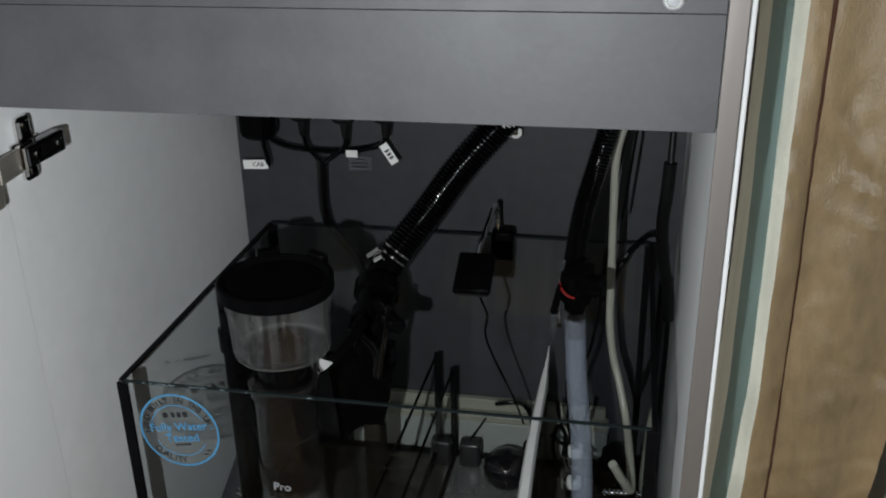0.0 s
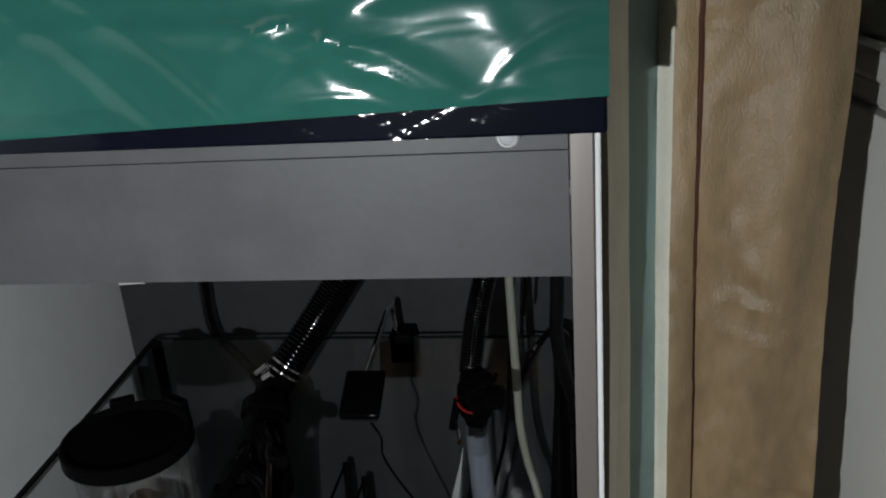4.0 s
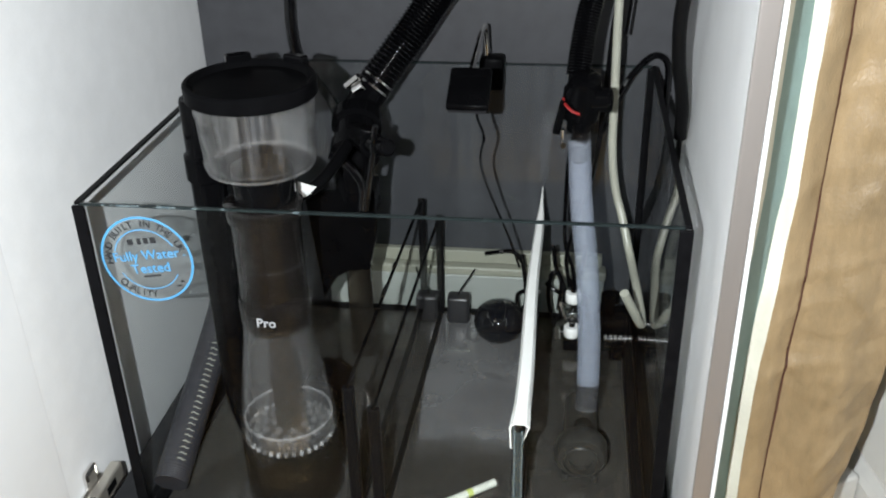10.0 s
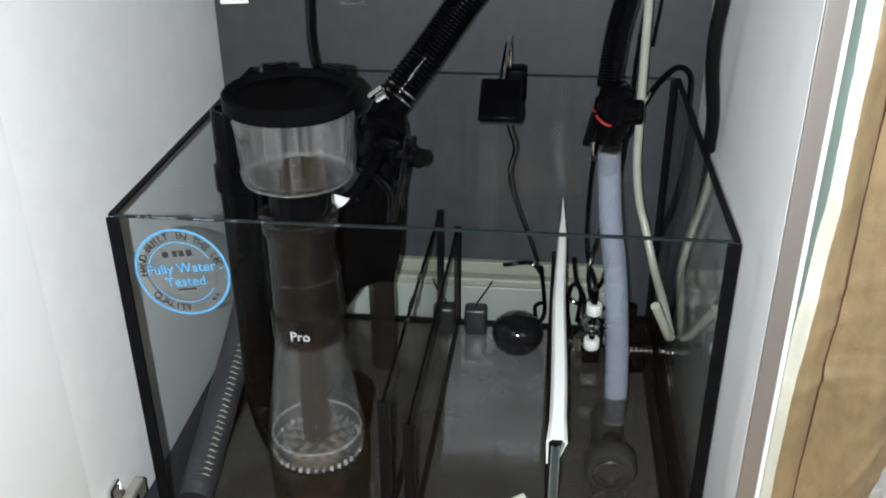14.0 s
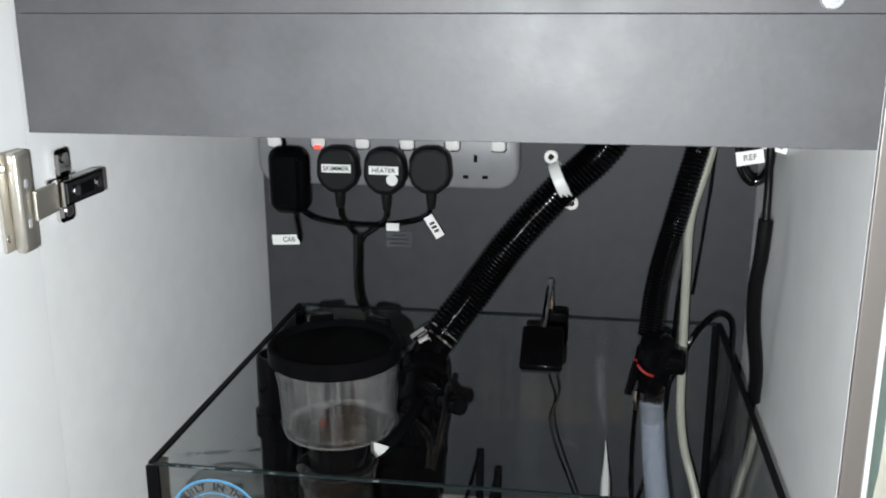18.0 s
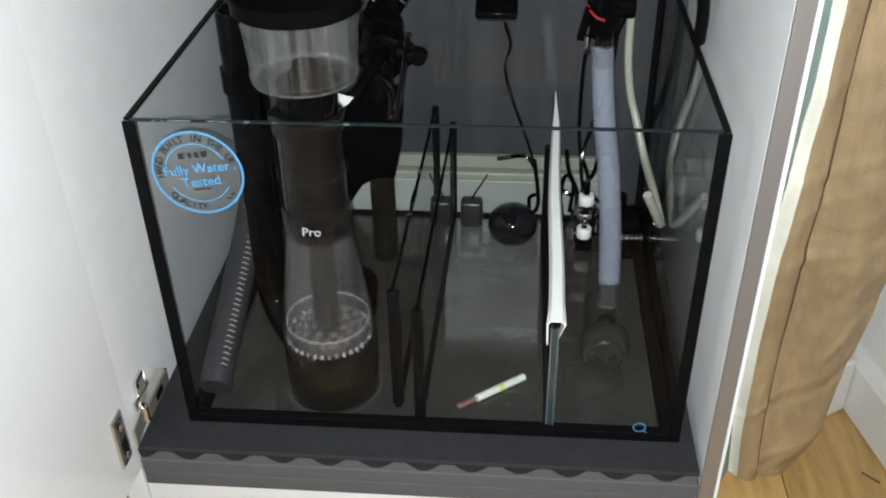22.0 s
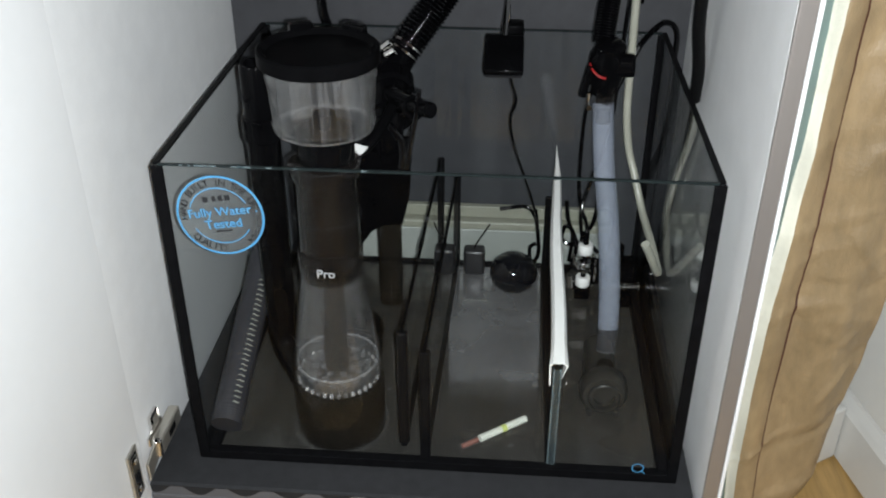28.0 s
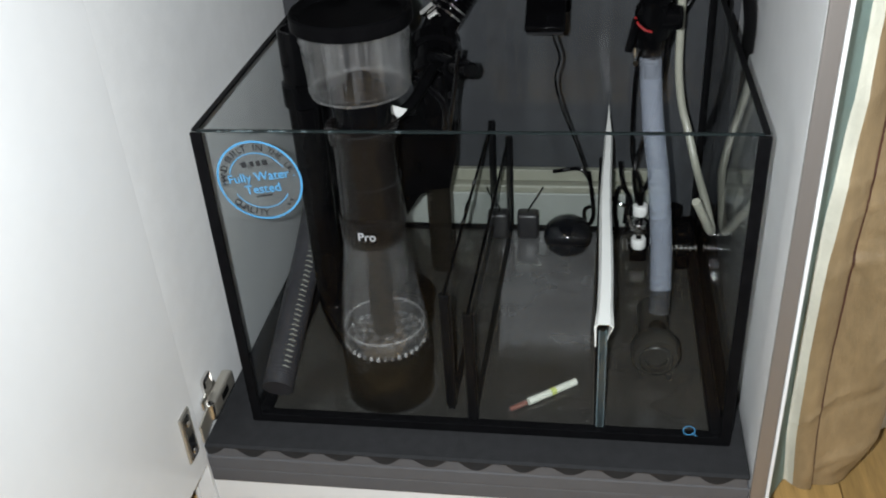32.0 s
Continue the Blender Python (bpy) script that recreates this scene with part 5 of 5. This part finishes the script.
# ---- things lying in and behind the sump ----
# drops of water left on the base pane
for x, y, r in ((0.3704, 0.0948, 0.0022), (0.3731, 0.0753, 0.0030), (0.3154, 0.0682, 0.0016), (0.2314, 0.1589, 0.0024), (0.3015, 0.0503, 0.0018), (0.366, 0.112, 0.0014)):
    part("water_drop", lathe([(r, 0.0), (r * 0.92, r * 0.22), (r * 0.6, r * 0.42), (0, r * 0.5)], 16, (x, y, ZB + 0.0003)), M_GLINT, sump, "clear water drop", True)
th = thing("glass_thermometer", "glass thermometer with paper scale lying on the sump floor", "thermometer")
a0, a1, zt = Vector((0.319, 0.0625, ZB + 0.0052)), Vector((0.392, 0.1165, ZB + 0.0052)), 0
part("glass_tube", rod(a0, a1, 0.0048, 20, 0.002), M_CLEAR, th, "", True)
dr = (a1 - a0).normalized()
part("paper_scale", rod(a0 + dr * 0.026, a1 - dr * 0.004, 0.0040, 18), M_SCALE, th, "white paper scale", True)
part("green_band", rod(a0 + dr * 0.054, a0 + dr * 0.060, 0.0042, 18), mat("green_print", (0.42, 0.48, 0.12), 0.5), th, "yellow-green band", True)
part("red_bulb", rod(a0 + dr * 0.003, a0 + dr * 0.024, 0.0028, 14, 0.001), M_BULB, th, "red spirit bulb", True)
dome = thing("float_dome", "glossy dark dome on the sump floor by the rear pane", "float")
part("shell", lathe([(0.0235, 0), (0.0285, 0.005), (0.0312, 0.012), (0.0320, 0.019), (0.0308, 0.027), (0.0270, 0.0345), (0.0200, 0.0405), (0.0105, 0.0440), (0, 0.0450)], 48, (0.3715, 0.394, ZB + 0.0004)), M_DOME, dome, "", True)
part("stud", rod((0.3715, 0.394, ZB + 0.0445), (0.3715, 0.394, ZB + 0.0485), 0.0055, 16, 0.001), M_DOME, dome, "", True)
for x, lab in ((0.2765, 0), (0.317, 1)):
    mg = thing("magnet_block", "dark grey rounded magnet block with thin lead", "magnet", "magnet blocks")
    part("body", box(x - 0.0145, x + 0.0145, 0.410, 0.432, ZB + 0.0004, ZB + 0.039, 0.005, 3), M_BLOCK, mg, "", True)
    part("lead", tube([(x, 0.42, ZB + 0.037), (x + 0.002, 0.42, ZB + 0.045), (x + 0.012 - 0.022 * (1 - lab), 0.425, ZB + 0.060), (x + 0.020 - 0.036 * (1 - lab), 0.43, ZB + 0.072)], 0.0012, 16, 6), M_RUBBER, mg, "", True)
bd = thing("power_strip", "white power strip with cream top behind the sump", "power strip")
part("body", box(0.140, 0.502, 0.4505, 0.4685, 0.1305, 0.187, 0.002), M_STRIP, bd)
part("ledge", box(0.138, 0.504, 0.4475, 0.4695, 0.1875, 0.2005, 0.003), M_STRIPC, bd, "cream ledge")
part("backing", box(0.150, 0.498, 0.460, 0.4695, 0.201, 0.218, 0.001), M_STRIPC, bd)
lv = thing("level_sensor", "white float level sensor with black cables", "sensor")
for z in (0.155, 0.178, 0.204):
    part("float", lathe([(0, 0), (0.0085, 0), (0.0095, 0.0015), (0.0095, 0.0125), (0.0085, 0.014), (0, 0.014)], 24, (0.4625, 0.370, z)), M_WPLAS if z != 0.178 else M_CHROME, lv, "white float", True)
part("stem", rod((0.4625, 0.370, ZB + 0.001), (0.4625, 0.370, 0.235), 0.0038, 14), M_BLACK, lv, "", True)
part("bracket", box(0.452, 0.473, 0.362, 0.378, ZB + 0.0005, 0.152, 0.002), M_BLACK, lv)
# chrome slivers and their arms, added for bright glints beside the sensor
part("glint_sliver", moved(box(-0.0015, 0.0015, -0.0008, 0.0008, -0.011, 0.011, 0.0006), pose(0.4505, 0.361, 0.196, -24, -18, 10)), M_CHROME, lv, "chrome sliver added for a bright glint")
part("glint_sliver", moved(box(-0.003, 0.003, -0.0008, 0.0008, -0.008, 0.008, 0.0006), pose(0.4450, 0.362, 0.163, -30, -8, -6)), M_CHROME, lv, "chrome sliver added for a bright glint")
part("glint_sliver_arm", tube([(0.4505, 0.362, 0.205), (0.455, 0.365, 0.200), (0.4625, 0.369, 0.196)], 0.0012, 10, 6), M_CHROME, lv, "", True)
part("glint_sliver_arm", tube([(0.4450, 0.363, 0.165), (0.452, 0.366, 0.162), (0.4625, 0.369, 0.160)], 0.0012, 10, 6), M_CHROME, lv, "", True)
part("lead", tube([(0.4625, 0.37, 0.232), (0.460, 0.37, 0.25), (0.450, 0.375, 0.28), (0.448, 0.39, 0.33), (0.452, 0.40, 0.40), (0.470, 0.40, 0.45)], 0.0024, 30, 8), M_RUBBER, lv, "", True)
for pts in ([(0.440, 0.41, 0.14), (0.432, 0.405, 0.19), (0.436, 0.40, 0.225), (0.447, 0.40, 0.215), (0.445, 0.405, 0.17)], [(0.397, 0.425, 0.235), (0.402, 0.42, 0.20), (0.404, 0.42, 0.17), (0.396, 0.42, 0.155), (0.392, 0.425, 0.175), (0.400, 0.43, 0.18)], [(0.350, 0.435, 0.229), (0.385, 0.43, 0.236), (0.400, 0.425, 0.220)], [(0.436, 0.402, 0.262), (0.440, 0.398, 0.235), (0.452, 0.392, 0.205), (0.447, 0.392, 0.170), (0.434, 0.396, 0.150)], [(0.476, 0.385, 0.275), (0.470, 0.384, 0.240), (0.458, 0.386, 0.215), (0.470, 0.388, 0.185), (0.484, 0.392, 0.160)], [(0.428, 0.410, 0.205), (0.445, 0.404, 0.196), (0.466, 0.398, 0.202), (0.482, 0.396, 0.190)]):
    cable("loose_cable", "loose black cable coiled in the rear of the sump", "cable", pts, 0.0028, M_RUBBER, 30)
barb = thing("hose_barb", "glossy ribbed hose barb on the sump floor beside the pump", "hose fitting")
part("stem", rod((0.500, 0.352, ZB + 0.029), (0.534, 0.352, ZB + 0.031), 0.0052, 18, 0.001), M_STEEL, barb, "", True)
for k in range(6):
    part("ridge", lathe([(0.0050, -0.0018), (0.0068, 0.0012), (0.0050, 0.0016)], 20, (0.503 + 0.0058 * k, 0.352, ZB + 0.0292 + 0.0003 * k), pose(0, 0, 0, 0, 90, 0)), M_CHROME, barb, "bright ridge", True)
part("foot", box(0.508, 0.526, 0.346, 0.358, ZB + 0.0004, ZB + 0.0245, 0.003), M_BLACK, barb)
hp = thing("heater_pump", "dark circulation pump with glossy fittings in the rear corner", "pump")
part("body", rod((0.492, 0.395, ZB + 0.025), (0.533, 0.395, ZB + 0.025), 0.0235, 28, 0.004), M_BLACK, hp, "", True)
part("cage", rod((0.470, 0.395, ZB + 0.025), (0.492, 0.395, ZB + 0.025), 0.018, 24, 0.003), M_BLACK, hp, "", True)
part("nozzle", rod((0.505, 0.385, ZB + 0.046), (0.505, 0.380, ZB + 0.075), 0.009, 20, 0.001), M_BLACK, hp, "", True)
for x in (0.478, 0.497, 0.528):
    part("ring", lathe([(0.0238, -0.0015), (0.0248, 0), (0.0238, 0.0015)], 28, (x, 0.395, ZB + 0.025), pose(0, 0, 0, 0, 90, 0)), M_CHROME if x < 0.48 else M_BLACK, hp, "", True)
# pale wooden shims under the tank
tagged(part("wood_shim", box(-0.017, 0.014, -0.018, -0.004, TOP - 0.0065, TOP + 0.0008, 0.0005), M_PINE), "pale wooden shim under the tank corner", "shim")

# ---- dark splinter on the floor boards ----
tagged(part("splinter", tube([(0.779, 0.135, -0.0025), (0.786, 0.128, -0.0022), (0.795, 0.121, -0.0025)], 0.0011, 10, 6), M_OAKJ, None, "", True), "thin dark wood splinter lying on the floor boards", "splinter")

# ---- floor boards ----
rnd = random.Random(8)
bm = box(-0.0955, 0.0955, -0.64, 0.64, -0.0128, -0.004, 0.0006, 1)
board_mesh = None
for i in range(23):
    x = -2.2 + 0.0965 + i * 0.1925
    y = -3.2 - rnd.uniform(0.0, 1.2)
    while y < 0.525:
        lo_y, hi_y = max(y, -3.198), min(y + 1.28, 0.528)
        y += 1.2815
        if hi_y - lo_y < 0.05 or x - 0.1 > 0.95 + 0.333 * (0.225 - lo_y):
            continue
        if board_mesh is None:
            ob = part("board", bm, M_BOARD, floor)
            board_mesh = ob.data
        else:
            ob = new("board", board_mesh)
            ob.parent = floor
        ob.matrix_local = pose(x, (lo_y + hi_y) / 2, 0) @ Matrix.Diagonal((1, (hi_y - lo_y) / 1.28, 1, 1))
